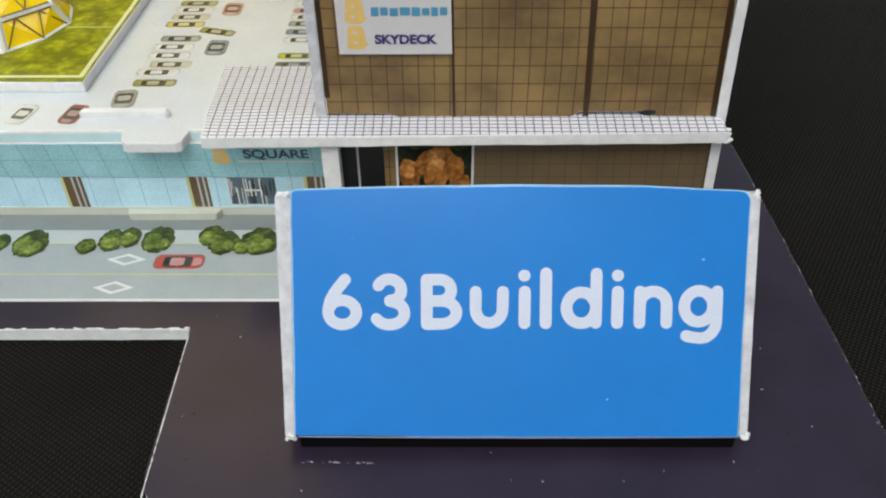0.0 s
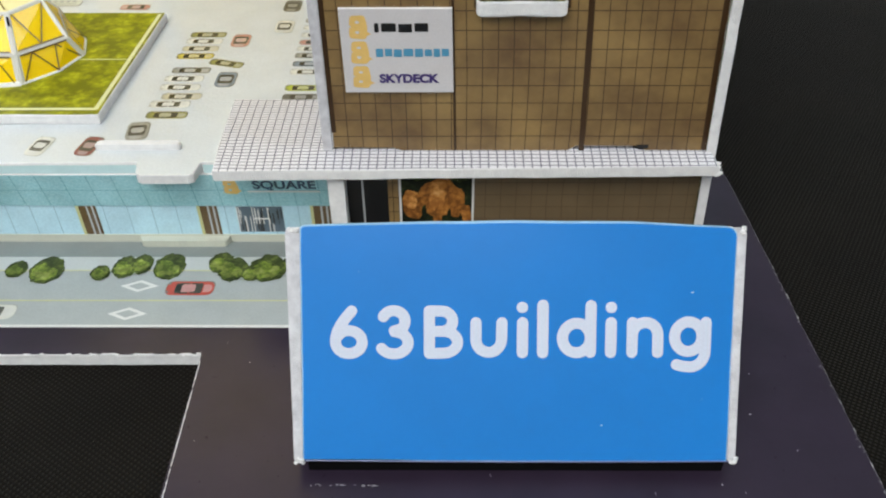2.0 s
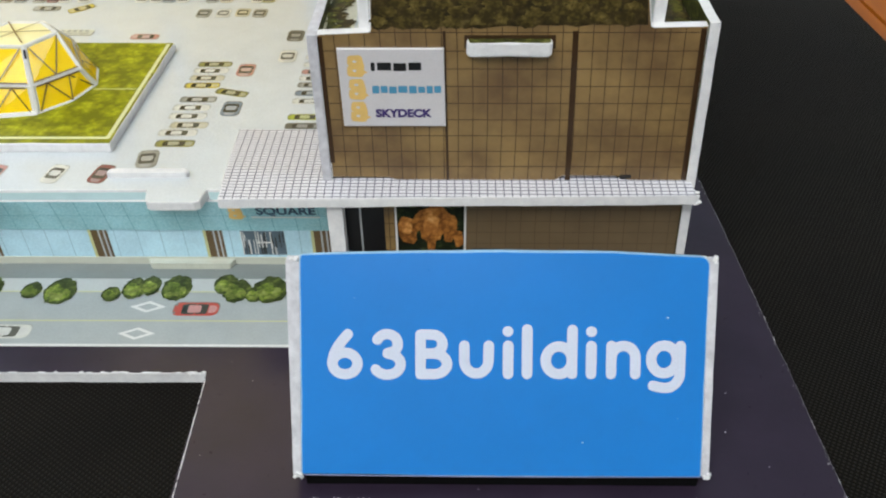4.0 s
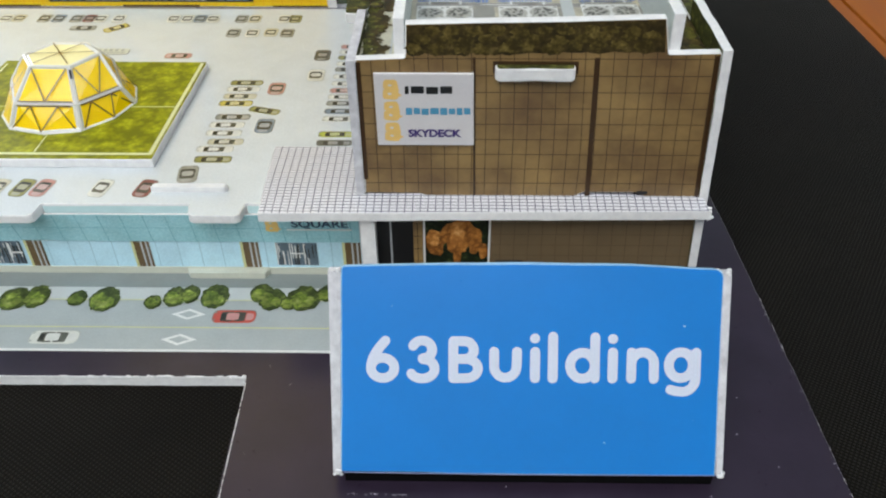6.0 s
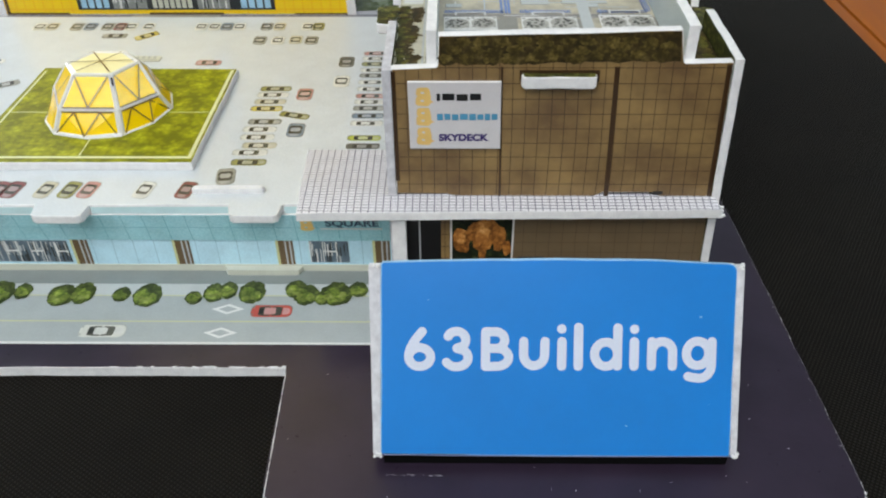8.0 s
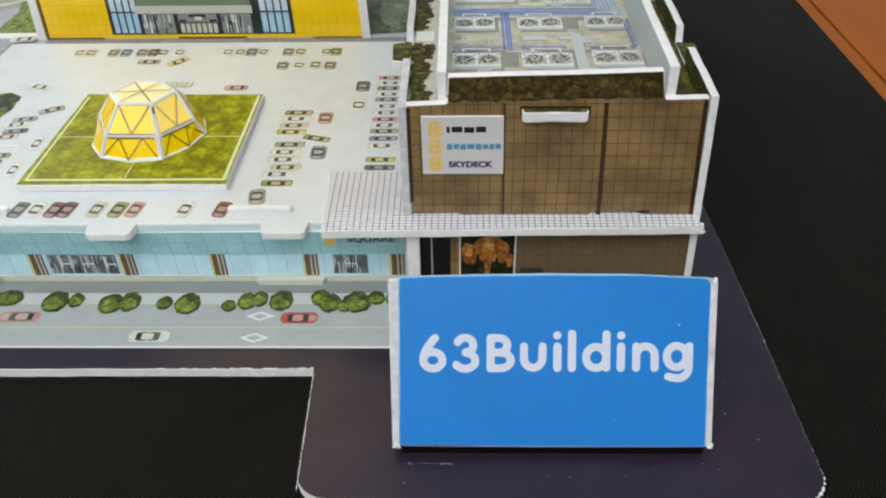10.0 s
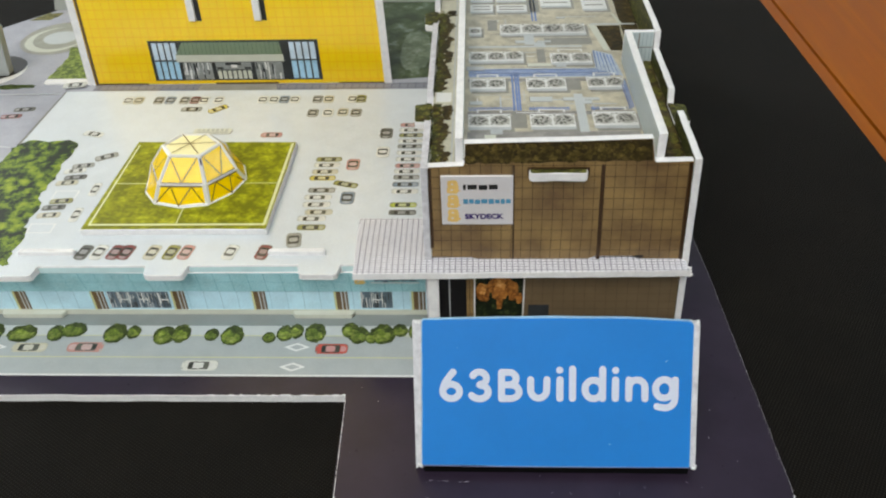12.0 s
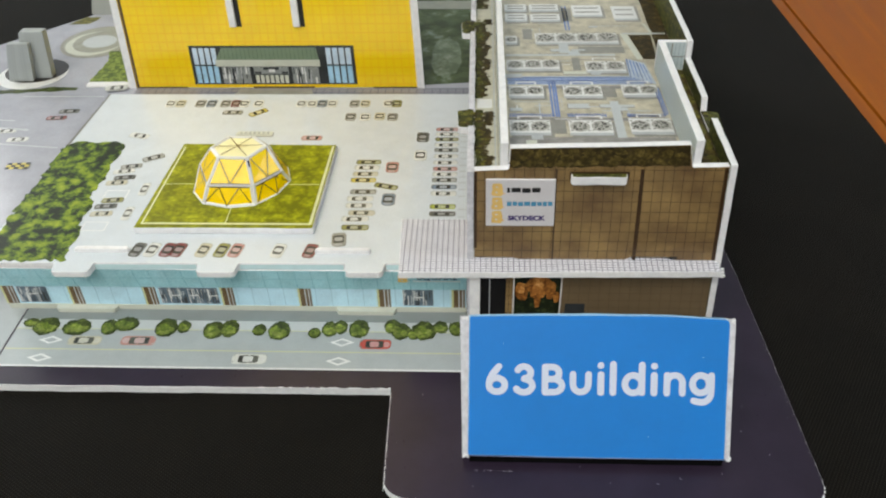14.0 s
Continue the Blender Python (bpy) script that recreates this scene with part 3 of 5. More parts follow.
# cars printed on the deck: colour names in the order of the places
COLA = [(-5.35, 10.23, "olive"), (-5.37, 9.90, "white"), (-5.38, 9.54, "tan"), (-5.41, 9.19, "yellow"), (-5.34, 8.54, "grey"), (-5.40, 8.18, "white"), (-5.39, 7.82, "white"), (-5.27, 7.45, "tan"), (-5.43, 7.14, "white"), (-5.38, 6.73, "olive")]
for x, y, c in COLA:
    car(deck, x, y, ZD, c, 180, 0.78, 0.25)
car(deck, -4.67, 8.85, ZD, "olive", 164, 0.74, 0.25)
for x, y, c in ((-5.78, 6.16, "grey"), (-4.57, 9.94, "pink"), (-4.54, 8.15, "blue"), (-3.69, 11.79, "dark"), (-3.71, 10.65, "white")):
    car(deck, x, y, ZD, c, 97 if c == "grey" else 90, 0.62, 0.40)
COLB = [(12.31, "pink"), (11.98, "white"), (11.65, "olive"), (11.29, "white"), (10.97, "grey"), (10.59, "white"), (10.21, "white"), (9.85, "pink"), (9.53, "white"), (9.21, "grey"), (8.83, "blue"), (8.47, "white"), (7.79, "lime"), (7.42, "dark")]
for y, c in COLB:
    car(deck, -2.87, y, ZD, c, 180, 0.76, 0.23)
    sheet("bay_line", [rect(-2.42, -2.2, y - 0.16, y - 0.12)], ZD, [SILVER], deck, thick=0.003)
BACK = [(-13.01, "white"), (-12.63, "tan"), (-11.91, "grey"), (-11.50, "blue"), (-10.99, "grey"), (-10.61, "darkred"), (-10.30, "white"), (-9.78, "white"), (-8.22, "white"), (-7.83, "white"), (-7.46, "blue"), (-7.09, "white"), (-6.29, "grey"), (-5.90, "tan"), (-5.07, "white"), (-4.76, "olive")]
for x, c in BACK:
    car(deck, x, 14.12, ZD, c, 90, 0.52, 0.34)
for x, y, c, turn in ((-10.57, 13.48, "grey", 0), (-9.65, 13.48, "yellow", 40), (-6.32, 13.16, "grey", 90), (-5.80, 13.16, "white", 90), (-5.29, 13.20, "tan", 90), (-4.84, 13.16, "grey", 90), (-7.45, 11.74, "pink", 0), (-13.42, 11.87, "white", -15), (-12.49, 10.47, "grey", 28)):
    car(deck, x, y, ZD, c, turn, 0.7 if turn != 90 else 0.52, 0.3 if turn != 90 else 0.36)
for x, y, c, turn in ((-13.05, 9.95, "grey", 10), (-13.2, 9.66, "white", 10), (-13.05, 9.30, "dark", 8), (-13.2, 9.0, "tan", 6), (-12.21, 8.64, "white", 90), (-13.0, 8.05, "olive", 6), (-13.1, 7.73, "dark", 5), (-13.1, 7.35, "tan", 5), (-12.31, 7.36, "white", 90)):
    car(deck, x, y, ZD, c, turn, 0.66, 0.25)
for bx, by in ((-13.0, 8.36), (-13.07, 6.72)):
    sheet("bay_line", [rect(bx - 0.34, bx + 0.34, by - 0.22, by - 0.19), rect(bx - 0.34, bx + 0.34, by + 0.19, by + 0.22), rect(bx - 0.36, bx - 0.33, by - 0.22, by + 0.22), rect(bx + 0.33, bx + 0.36, by - 0.22, by + 0.22)], ZD, [WHITE], deck, "white printed outline of an empty bay", thick=0.003)
bus = round_corners(rect(-10.1, -8.84, 11.84, 12.16), [0.06] * 4, 3)
# the shifted grey copy below the bus is its painted shadow
sheet("printed_bus", [[(p[0] + 0.03, p[1] - 0.04) for p in bus], bus, rect(-10.02, -8.92, 11.90, 11.95)] + [rect(-9.98 + 0.155 * k, -9.90 + 0.155 * k, 12.0, 12.12) for k in range(7)], ZD, [OUTLINE, CREAM, PALEOUTLINE], deck, "cream bus printed from above", indices=[0, 1, 2] + [2] * 7, thick=0.002)
for x, c in ((-11.44, "dark"), (-11.02, "white"), (-10.57, "darkred"), (-10.26, "darkred"), (-9.55, "tan"), (-9.03, "olive"), (-8.62, "pink"), (-7.42, "white"), (-6.52, "darkred")):
    car(deck, x, 5.64, ZD, c, 80, 0.62, 0.34)
clump = [(-15.75, 11.25), (-15.2, 11.5), (-14.6, 11.42), (-14.1, 11.5), (-13.7, 11.25), (-13.66, 10.6), (-13.75, 9.9), (-13.62, 9.2), (-13.8, 8.5), (-13.5, 7.7), (-13.55, 7.0), (-13.35, 6.3), (-13.45, 5.7), (-13.28, 5.12), (-15.85, 5.05)]
sheet("tree_clump", [ragged(clump, 0.16, 0.08, 9)], ZD, [GROVE], deck, "printed clump of green trees")
sheet("deck_border", [[(-15.72, 11.2), (-15.62, 11.2), (-15.47, 14.85), (-15.54, 14.85)]], ZD, [OUTLINE], deck)

# lettered fascia panel beside the canopy
sheet("name_panel_line", [rect(-3.62, -2.3, 1.29, 1.335)], FRONT - 0.02, [WHITE], mall, axis="y", warp=slanted, thick=0.007)


def emblem(x, z, h, y, parent, warp=None, ground=None):
    """An orange emblem: one plain rounded block with two round openings and a spur."""
    block = round_corners([(x - 0.36 * h, z - 0.42 * h), (x + 0.26 * h, z - 0.46 * h), (x + 0.32 * h, z), (x + 0.24 * h, z + 0.46 * h), (x - 0.30 * h, z + 0.44 * h)], [0.14 * h] * 5, 4)
    spur = [(x + 0.24 * h, z - 0.12 * h), (x + 0.44 * h, z - 0.24 * h), (x + 0.24 * h, z - 0.34 * h)]
    holes = [ellipse(x - 0.04 * h, z + 0.2 * h, 0.08 * h, 0.05 * h, 14, 0.1, 9), ellipse(x - 0.06 * h, z - 0.18 * h, 0.08 * h, 0.05 * h, 14, 0.1, 10), ellipse(x - 0.36 * h, z + 0.04 * h, 0.10 * h, 0.05 * h, 10, 0.1, 11)]
    return sheet("emblem", [block, spur] + holes, y, [ORANGE, ground or PLATE], parent, "orange printed emblem", axis="y", warp=warp, thick=0.003, indices=[0, 0, 1, 1, 1])


emblem(-3.90, 1.43, 0.42, FRONT - 0.02, mall, slanted, TEAL)


def lettering(name, body, x0, x1, z0, z1, y, material, parent, warp=None, bold=0.02):
    """Upright letters of the built-in font, fitted to a rectangle of a front wall, turned into a mesh."""
    curve = bpy.data.curves.new(name, "FONT")
    curve.body, curve.size, curve.offset = body, 1.0, bold
    probe = new(name, curve)
    graph = bpy.context.evaluated_depsgraph_get()
    me = bpy.data.meshes.new_from_object(probe.evaluated_get(graph))
    bpy.data.objects.remove(probe)
    co = [v.co.copy() for v in me.vertices]
    ax, bx = min(c.x for c in co), max(c.x for c in co)
    ay, by = min(c.y for c in co), max(c.y for c in co)
    for v in me.vertices:
        p = (x0 + (v.co.x - ax) / (bx - ax) * (x1 - x0), y - 0.012, z0 + (v.co.y - ay) / (by - ay) * (z1 - z0))
        v.co = Vector(warp(p) if warp else p) * CM
    me.materials.clear()
    me.materials.append(material)
    ob = new(name, me)
    ob.parent = parent
    return ob


lettering("lettering", "SQUARE", -3.50, -2.36, 1.35, 1.61, FRONT - 0.02, NAVY, mall, slanted, 0.03)

# ---- the garden and the dome on the deck ----
garden = thing("raised_garden", "raised square foam garden with printed green lawn", "garden")
ZG = 2.17
board("garden_board", ragged([(-11.76, 6.38), (-6.54, 6.40), (-6.46, 10.95), (-11.58, 11.02)], 0.4, 0.008, 11), ZD + 0.002, ZG, GRASS, garden, "green printed lawn with white cut edges")
sheet("border_line", [[(-11.6, 6.56), (-6.62, 6.56), (-6.62, 6.65), (-11.6, 6.64)], [(-6.69, 6.58), (-6.60, 6.58), (-6.53, 10.86), (-6.61, 10.86)], [(-11.6, 6.56), (-11.54, 6.56), (-11.44, 10.8), (-11.49, 10.8)]], ZG, [PALELINE], garden, "pale printed border")
sheet("path_line", [rect(-11.5, -6.6, 8.62, 8.65), rect(-9.14, -9.11, 6.6, 10.7)], ZG, [PALELINE], garden, "thin pale printed path lines")

dome = thing("glass_dome", "faceted yellow paper dome with white ribs on a green lawn", "dome")


def facet(name, quad, mat, lines, push):
    """A flat yellow panel with printed brown glazing bars and a silver frame round it."""
    q = [Vector(p) for p in quad]
    c = sum(q, Vector()) / len(q)
    nrm = (q[1] - q[0]).cross(q[-1] - q[0]).normalized()
    pts = [p + (c - p) * 0.11 + nrm * push for p in q]
    ob = mesh_object(name, [tuple(p) for p in q] + [tuple(p) for p in pts], [tuple(range(len(q), 2 * len(q)))] + [(k, (k + 1) % len(q), len(q) + (k + 1) % len(q), len(q) + k) for k in range(len(q))], [mat, DOMEWHITE], [0] + [1] * len(q), [(p.x + p.z, p.y + p.z) for p in q] * 2, dome)
    for a, b in lines:
        a, b = (sum((p * w for p, w in zip(pts, s)), Vector()) for s in (a, b))
        side = (b - a).normalized().cross(nrm) * 0.015
        v = [tuple(a - side + nrm * 0.045), tuple(b - side + nrm * 0.045), tuple(b + side + nrm * 0.045), tuple(a + side + nrm * 0.045)]
        mesh_object("glazing_bar", v, [(0, 1, 2, 3)], [DOMELINE], parent=ob)
    return ob


# the three rings of corners, front left first, slightly uneven as folded paper is
low_r = [(-10.04, 7.64, ZG), (-8.44, 7.57, ZG), (-7.64, 8.85, ZG), (-8.36, 10.10, ZG), (-10.05, 10.12, ZG), (-10.56, 8.90, ZG)]
mid_r = [(-9.85, 7.82, 2.68), (-8.48, 7.78, 2.69), (-7.80, 8.68, 2.64), (-8.42, 9.92, 2.72), (-9.86, 9.95, 2.72), (-10.36, 8.90, 2.70)]
top_r = [(-9.55, 8.38, 3.29), (-8.66, 8.32, 3.31), (-8.24, 9.00, 3.31), (-8.71, 9.52, 3.30), (-9.48, 9.52, 3.30), (-9.91, 8.92, 3.29)]
bow_r = []
for k in range(6):
    m = (Vector(low_r[k]) + Vector(low_r[(k + 1) % 6])) / 2
    out = Vector((m.x + 9.15, m.y - 8.85, 0)).normalized()
    bow_r.append(tuple(m + out * 0.17))
for k in range(6):
    j = (k + 1) % 6
    zig = [((1, 0, 0, 0, 0), (0, 0, 0, .25, .75)), ((0, 0, 0, .25, .75), (0, 1, 0, 0, 0)), ((0, 1, 0, 0, 0), (0, 0, 0, .75, .25)), ((0, 0, 0, .75, .25), (0, 0, 1, 0, 0)), ((0, 0, 0, 1, 0), (0, 0, 0, 0, 1))]
    facet("lower_panel", [low_r[k], bow_r[k], low_r[j], mid_r[j], mid_r[k]], DOMEYELLOW, zig, 0.02)
    tri = [((0, 0, 0, 1), (.5, .5, 0, 0)), ((.5, .5, 0, 0), (0, 0, 1, 0)), ((1, 0, 0, 0), (0, 1, 0, 0))]
    facet("upper_panel", [mid_r[k], mid_r[j], top_r[j], top_r[k]], DOMEYELLOW, tri, 0.02)
spokes = [(tuple(1.0 if q == k else 0.0 for q in range(6)), (1 / 6,) * 6) for k in range(6)]
facet("top_panel", top_r, DOMEPALE, spokes, 0.02)


def rod(name, a, b, r, mat, parent):
    a, b = Vector(a), Vector(b)
    d = (b - a).normalized()
    u = d.orthogonal().normalized()
    w = d.cross(u)
    v = [tuple(p + (u * math.cos(t) + w * math.sin(t)) * r) for p in (a, b) for t in (math.pi / 4 + k * math.pi / 3 for k in range(6))]
    f = [(k, (k + 1) % 6, 6 + (k + 1) % 6, 6 + k) for k in range(6)] + [tuple(reversed(range(6))), tuple(range(6, 12))]
    return mesh_object(name, v, f, [mat], parent=parent)


for k in range(6):
    j = (k + 1) % 6
    rod("rib", low_r[k], mid_r[k], 0.05, DOMEWHITE, dome)
    rod("rib", mid_r[k], top_r[k], 0.05, DOMEWHITE, dome)
    rod("rib", mid_r[k], mid_r[j], 0.042, DOMEWHITE, dome)
    rod("rib", top_r[k], top_r[j], 0.045, DOMEWHITE, dome)
    for end in (low_r[k], low_r[j]):
        rod("rib", end, bow_r[k], 0.07 if k == 0 else 0.04, FOAM, dome)

# the open slit along the rib between the two front panels
slit_a, slit_b = Vector(top_r[1]).lerp(Vector(mid_r[1]), 0.08), Vector(top_r[1]).lerp(Vector(mid_r[1]), 0.30)
rod("slit", slit_a + Vector((0.02, -0.05, 0.03)), slit_b + Vector((0.02, -0.05, 0.03)), 0.022, DEEPBLACK, dome)

# ---- the brown exhibition block ----
YF = 4.84
hall = thing("exhibition_block", "brown tiled paper model block with planted roof edge", "model building")


def splay(v):
    """The block widens a little towards its foot."""
    return (v[0] + (v[0] + 2.0) * 0.0098 * (5.2 - v[2]), v[1], v[2])


FTOP, FCROWN = 5.20, 5.80
front = round_corners([(-1.93, 2.44), (-0.95, 2.43), (-0.75, 2.36), (1.95, 2.36), (2.12, 2.47), (3.15, 2.47), (3.3, 2.36), (4.28, 2.32), (4.28, FTOP + 0.12), (3.39, FTOP + 0.10), (3.29, FCROWN + 0.14), (-1.05, FCROWN + 0.03), (-1.08, FTOP + 0.02), (-1.93, FTOP - 0.02)], [0] * 9 + [0.06, 0, 0, 0.06, 0], 3)
board("upper_wall", ragged(front, 0.5, 0.006, 21), YF, YF + 0.2, BROWN, hall, "brown printed tile wall", axis="y", warp=splay)
sheet("hedge_band", [[(3.27, FCROWN + 0.115), (-1.03, FCROWN + 0.005)] + ragged([(-1.03, FTOP + 0.08), (3.32, FTOP + 0.14)], 0.16, 0.03, 22)[:27] + [(3.32, FTOP + 0.14)]], YF, [HEDGE], hall, "dark printed hedge along the wall top", axis="y", warp=splay)
for gx, w in ((0.10, 0.022), (2.19, 0.045), (4.22, 0.04)):
    sheet("wall_joint", [rect(gx - w, gx + w, 2.32, FTOP + (0.08 if gx > 4 else 0.04))], YF, [GROOVE], hall, axis="y", warp=splay)
sheet("wall_joint", [rect(-1.93, -1.85, 2.75, FTOP - 0.06)], YF, [GROOVE], hall, axis="y", warp=splay)
# canopy tab holes at the foot of the wall
sheet("slot", [rect(3.10, 3.30, 2.43, 2.51)], YF, [BLACK], hall, axis="y", warp=splay)
board("lower_wall", rect(-1.80, 4.27, 0.0, 2.1), YF + 0.02, YF + 0.2, LOWBROWN, hall, "brown printed lower wall with finer tiles, darkened as canopy shade", axis="y", warp=splay)
sheet("dark_door", [rect(-1.80, -1.04, 0.05, 2.05), rect(-1.50, -1.465, 0.3, 1.9)], YF + 0.02, [BLACK, SILVER], hall, "dark printed door with pale bar", axis="y", indices=[0, 1])
poster_ground = [(rect(-0.84, 0.5, 0.1, 2.06), 0), (rect(-0.80, 0.46, 0.14, 2.02), 1), (ellipse(-0.45, 1.9, 0.3, 0.14, 14, 0.25, 3), 4), (ellipse(0.28, 1.86, 0.16, 0.14, 14, 0.25, 5), 4),
                 ([(-0.28, 2.02), (-0.24, 1.82), (-0.05, 1.76), (0.12, 1.80), (0.18, 2.02)], 3)]
poster_shapes = [(ellipse(-0.10, 1.38, 0.40, 0.40, 22, 0.10, 2), 2), (ellipse(-0.60, 1.22, 0.19, 0.34, 18, 0.12, 4), 2),
                 (ellipse(0.14, 1.30, 0.20, 0.36, 16, 0.12, 7), 2), (ellipse(-0.16, 1.36, 0.15, 0.30, 16, 0.15, 8), 3), (ellipse(-0.62, 1.30, 0.10, 0.18, 14, 0.15, 9), 3), (ellipse(0.36, 1.02, 0.09, 0.22, 12, 0.2, 10), 2),
                 (ellipse(-0.40, 1.02, 0.05, 0.20, 12, 0.25, 11), 1), (ellipse(0.05, 0.98, 0.04, 0.18, 12, 0.25, 12), 1), (ellipse(-0.16, 0.90, 0.09, 0.30, 12, 0.2, 13), 2)]
poster_shapes = poster_ground + poster_shapes
sheet("poster", [p for p, _ in poster_shapes], YF + 0.02, [WHITE, POSTERDARK, POSTERORANGE, POSTERLIGHT, POSTERGREEN], hall, "printed poster with orange rounded shapes on dark green", axis="y", indices=[m for _, m in poster_shapes], thick=0.0025)
sheet("dark_panel", [rect(0.62, 1.17, 0.1, 0.78)], YF + 0.02, [DARKGLASS], hall, "dark printed panel beside the poster", axis="y")
sheet("wall_strip", [rect(-1.03, -0.85, 0.1, 2.05)], YF + 0.02, [BROWN], hall, axis="y")
# side walls, whose white front edges show on both sides of the wall
left_top = [(4.835, 0.0), (4.80, FTOP - 0.02), (7.02, FTOP - 0.02), (7.12, 4.98), (7.14, 4.8), (8.28, 4.8), (8.66, FTOP), (13.0, FTOP), (13.1, 4.8), (14.4, 4.8), (14.75, FTOP), (22, FTOP), (22, 0.0)]
board("side_wall", ragged(left_top, 0.3, 0.022, 23), -2.10, -1.93, SHRUB, hall, "foam side wall with white cut edge greyed as shade", axis="x", back=LOWBROWN, edge=GREYFOAM)


def lean(v):
    return (v[0] + (6.27) * 0.0086 * (5.2 - v[2]) * max(0.0, 1 - max(0.0, v[1] - 5) / 6), v[1], v[2])


right_top = [(4.78, 0.0), (4.78, 5.40), (7.05, 5.40), (7.12, 4.95), (8.12, 4.95), (8.22, 5.40), (10.6, 5.40), (10.65, 5.92), (22, 5.92), (22, 0.0)]
board("side_wall", ragged(right_top, 0.35, 0.014, 24), 4.28, 4.45, LOWBROWN, hall, "foam side wall with white cut edge", axis="x", warp=lean, back=SHRUB)
# roof sheet, its tab through the front wall, and the inner walls
ZB = 5.0
board("roof_sheet", [(-1.93, 5.04), (4.27, 5.04), (4.27, 21.8), (-1.93, 21.8)], ZB - 0.2, ZB, ROOF, hall, "grey printed roof with machinery")
tab = round_corners(rect(0.46, 1.83, YF - 0.17, YF + 0.1), [0.07, 0.07, 0, 0], 4)
board("roof_tab", ragged(tab, 0.13, 0.006, 25), ZB - 0.13, ZB + 0.11, SHRUB, hall, "white foam tab with printed green top", bevel=0.03)
sheet("slot", [rect(0.42, 1.88, ZB - 0.06, ZB + 0.17)], YF, [GROOVE], hall, axis="y", warp=splay)
board("inner_wall", ragged([(5.04, ZB), (5.04, 5.84), (21.8, 5.84), (21.8, ZB)], 0.5, 0.008, 26), -1.28, -1.09, GLASSGRID, hall, "white foam parapet", axis="x")
board("inner_wall", ragged([(5.04, ZB), (5.04, 5.93), (10.62, 5.91), (10.62, ZB)], 0.5, 0.008, 27), 3.42, 3.62, GLASSGRID, hall, "white foam parapet with pale printed glass", axis="x")
sheet("glazing_bar", [rect(3.83, 3.87, ZB + 0.02, 5.86), rect(3.64, 4.25, 5.42, 5.45)], 10.63, [GREYUNIT], hall, "dark printed bars on the cross wall", axis="y")
board("cross_wall", [(3.44, ZB), (4.27, ZB), (4.27, 5.90), (3.44, 5.90)], 10.63, 10.8, GLASSGRID, hall, axis="y")
sheet("roof_path", [rect(-1.92, -1.29, 5.05, 21.5), rect(-1.40, -1.36, 5.3, 21.0), rect(-1.32, -1.30, 5.05, 21.5)], ZB, [PATHCREAM, SILVER, GREYUNIT], hall, "cream printed path behind the parapet", indices=[0, 1, 2], thick=0.002)
for y0, y1, seed in ((5.06, 8.2, 31), (8.86, 14.2, 32), (15.3, 21.0, 33)):
    sheet("shrub_strip", [ragged(rect(-1.92, -1.70, y0, y1), 0.2, 0.05, seed)], ZB + 0.006, [SHRUB], hall, "printed shrubs along the roof edge", thick=0.001)
# HEDGE instead of SHRUB paints in the shade between the two right walls
sheet("shrub_strip", [ragged(rect(3.64, 4.26, 5.06, 10.6), 0.16, 0.01, 34)], ZB, [HEDGE], hall)
sheet("shrub_strip", [ragged(rect(3.75, 4.26, 10.9, 21), 0.2, 0.01, 35), [(2.99, 13.1), (3.7, 13.1), (3.62, 11.35), (3.22, 11.35)]], ZB, [HEDGE], hall)
sheet("roof_path", [[(2.72, 13.25), (2.97, 13.12), (3.20, 11.35), (3.02, 11.35)], [(2.8, 13.16), (4.2, 13.16), (4.2, 13.26), (2.8, 13.26)], [(3.55, 14.0), (3.64, 14.0), (3.80, 13.26), (3.70, 13.26)]], ZB, [CREAM, PAVE], hall, "pale printed edge of a planted bed", indices=[0, 1, 0], thick=0.008)
sheet("roof_slab", [ragged(rect(-1.86, -1.44, 8.28, 8.80), 0.2, 0.02, 37)], ZB + 0.012, [WHITE], hall, "pale printed slab between shrubs", thick=0.006)
for k in range(46):
    rnd = random.Random(620 + k)
    y = 5.2 + 0.33 * k
    if 8.15 < y < 8.85 or 14.3 < y < 15.3:
        continue
    reach = -1.66 + 0.10 * math.sin(1.9 * k) + rnd.uniform(-0.04, 0.05)
    lobes = [ellipse(reach + rnd.uniform(-0.05, 0.05), y + a, rnd.uniform(0.11, 0.17), rnd.uniform(0.07, 0.13), 16, 0.3, 7 * k + q) for q, a in enumerate((-0.10, 0.04, 0.17))]
    leaves = [ellipse(rnd.uniform(-1.88, reach), y + rnd.uniform(-0.15, 0.2), rnd.uniform(0.04, 0.08), rnd.uniform(0.03, 0.06), 10, 0.3, 11 * k + q) for q in range(5)]
    sheet("roof_shrub", lobes + leaves, ZB + 0.012, [HEDGE, SHRUBPALE, SHRUB], hall, indices=[0, 0, 0, 1, 2, 1, 2, 2], thick=0.0015 + 0.0001 * (k % 5))
for k in range(22):
    rnd = random.Random(720 + k)
    y = 5.2 + 0.265 * k
    sheet("roof_shrub", [ellipse(3.86 + rnd.uniform(-0.05, 0.05), y + 0.1, 0.14, 0.15, 14, 0.25, k), ellipse(4.1, y, 0.13, 0.14, 14, 0.25, k + 40)], ZB + 0.01, [HEDGE, SHRUBPALE if k % 3 else HEDGEPALE], hall, indices=[0, 1], thick=0.0015 + 0.0001 * (k % 5))
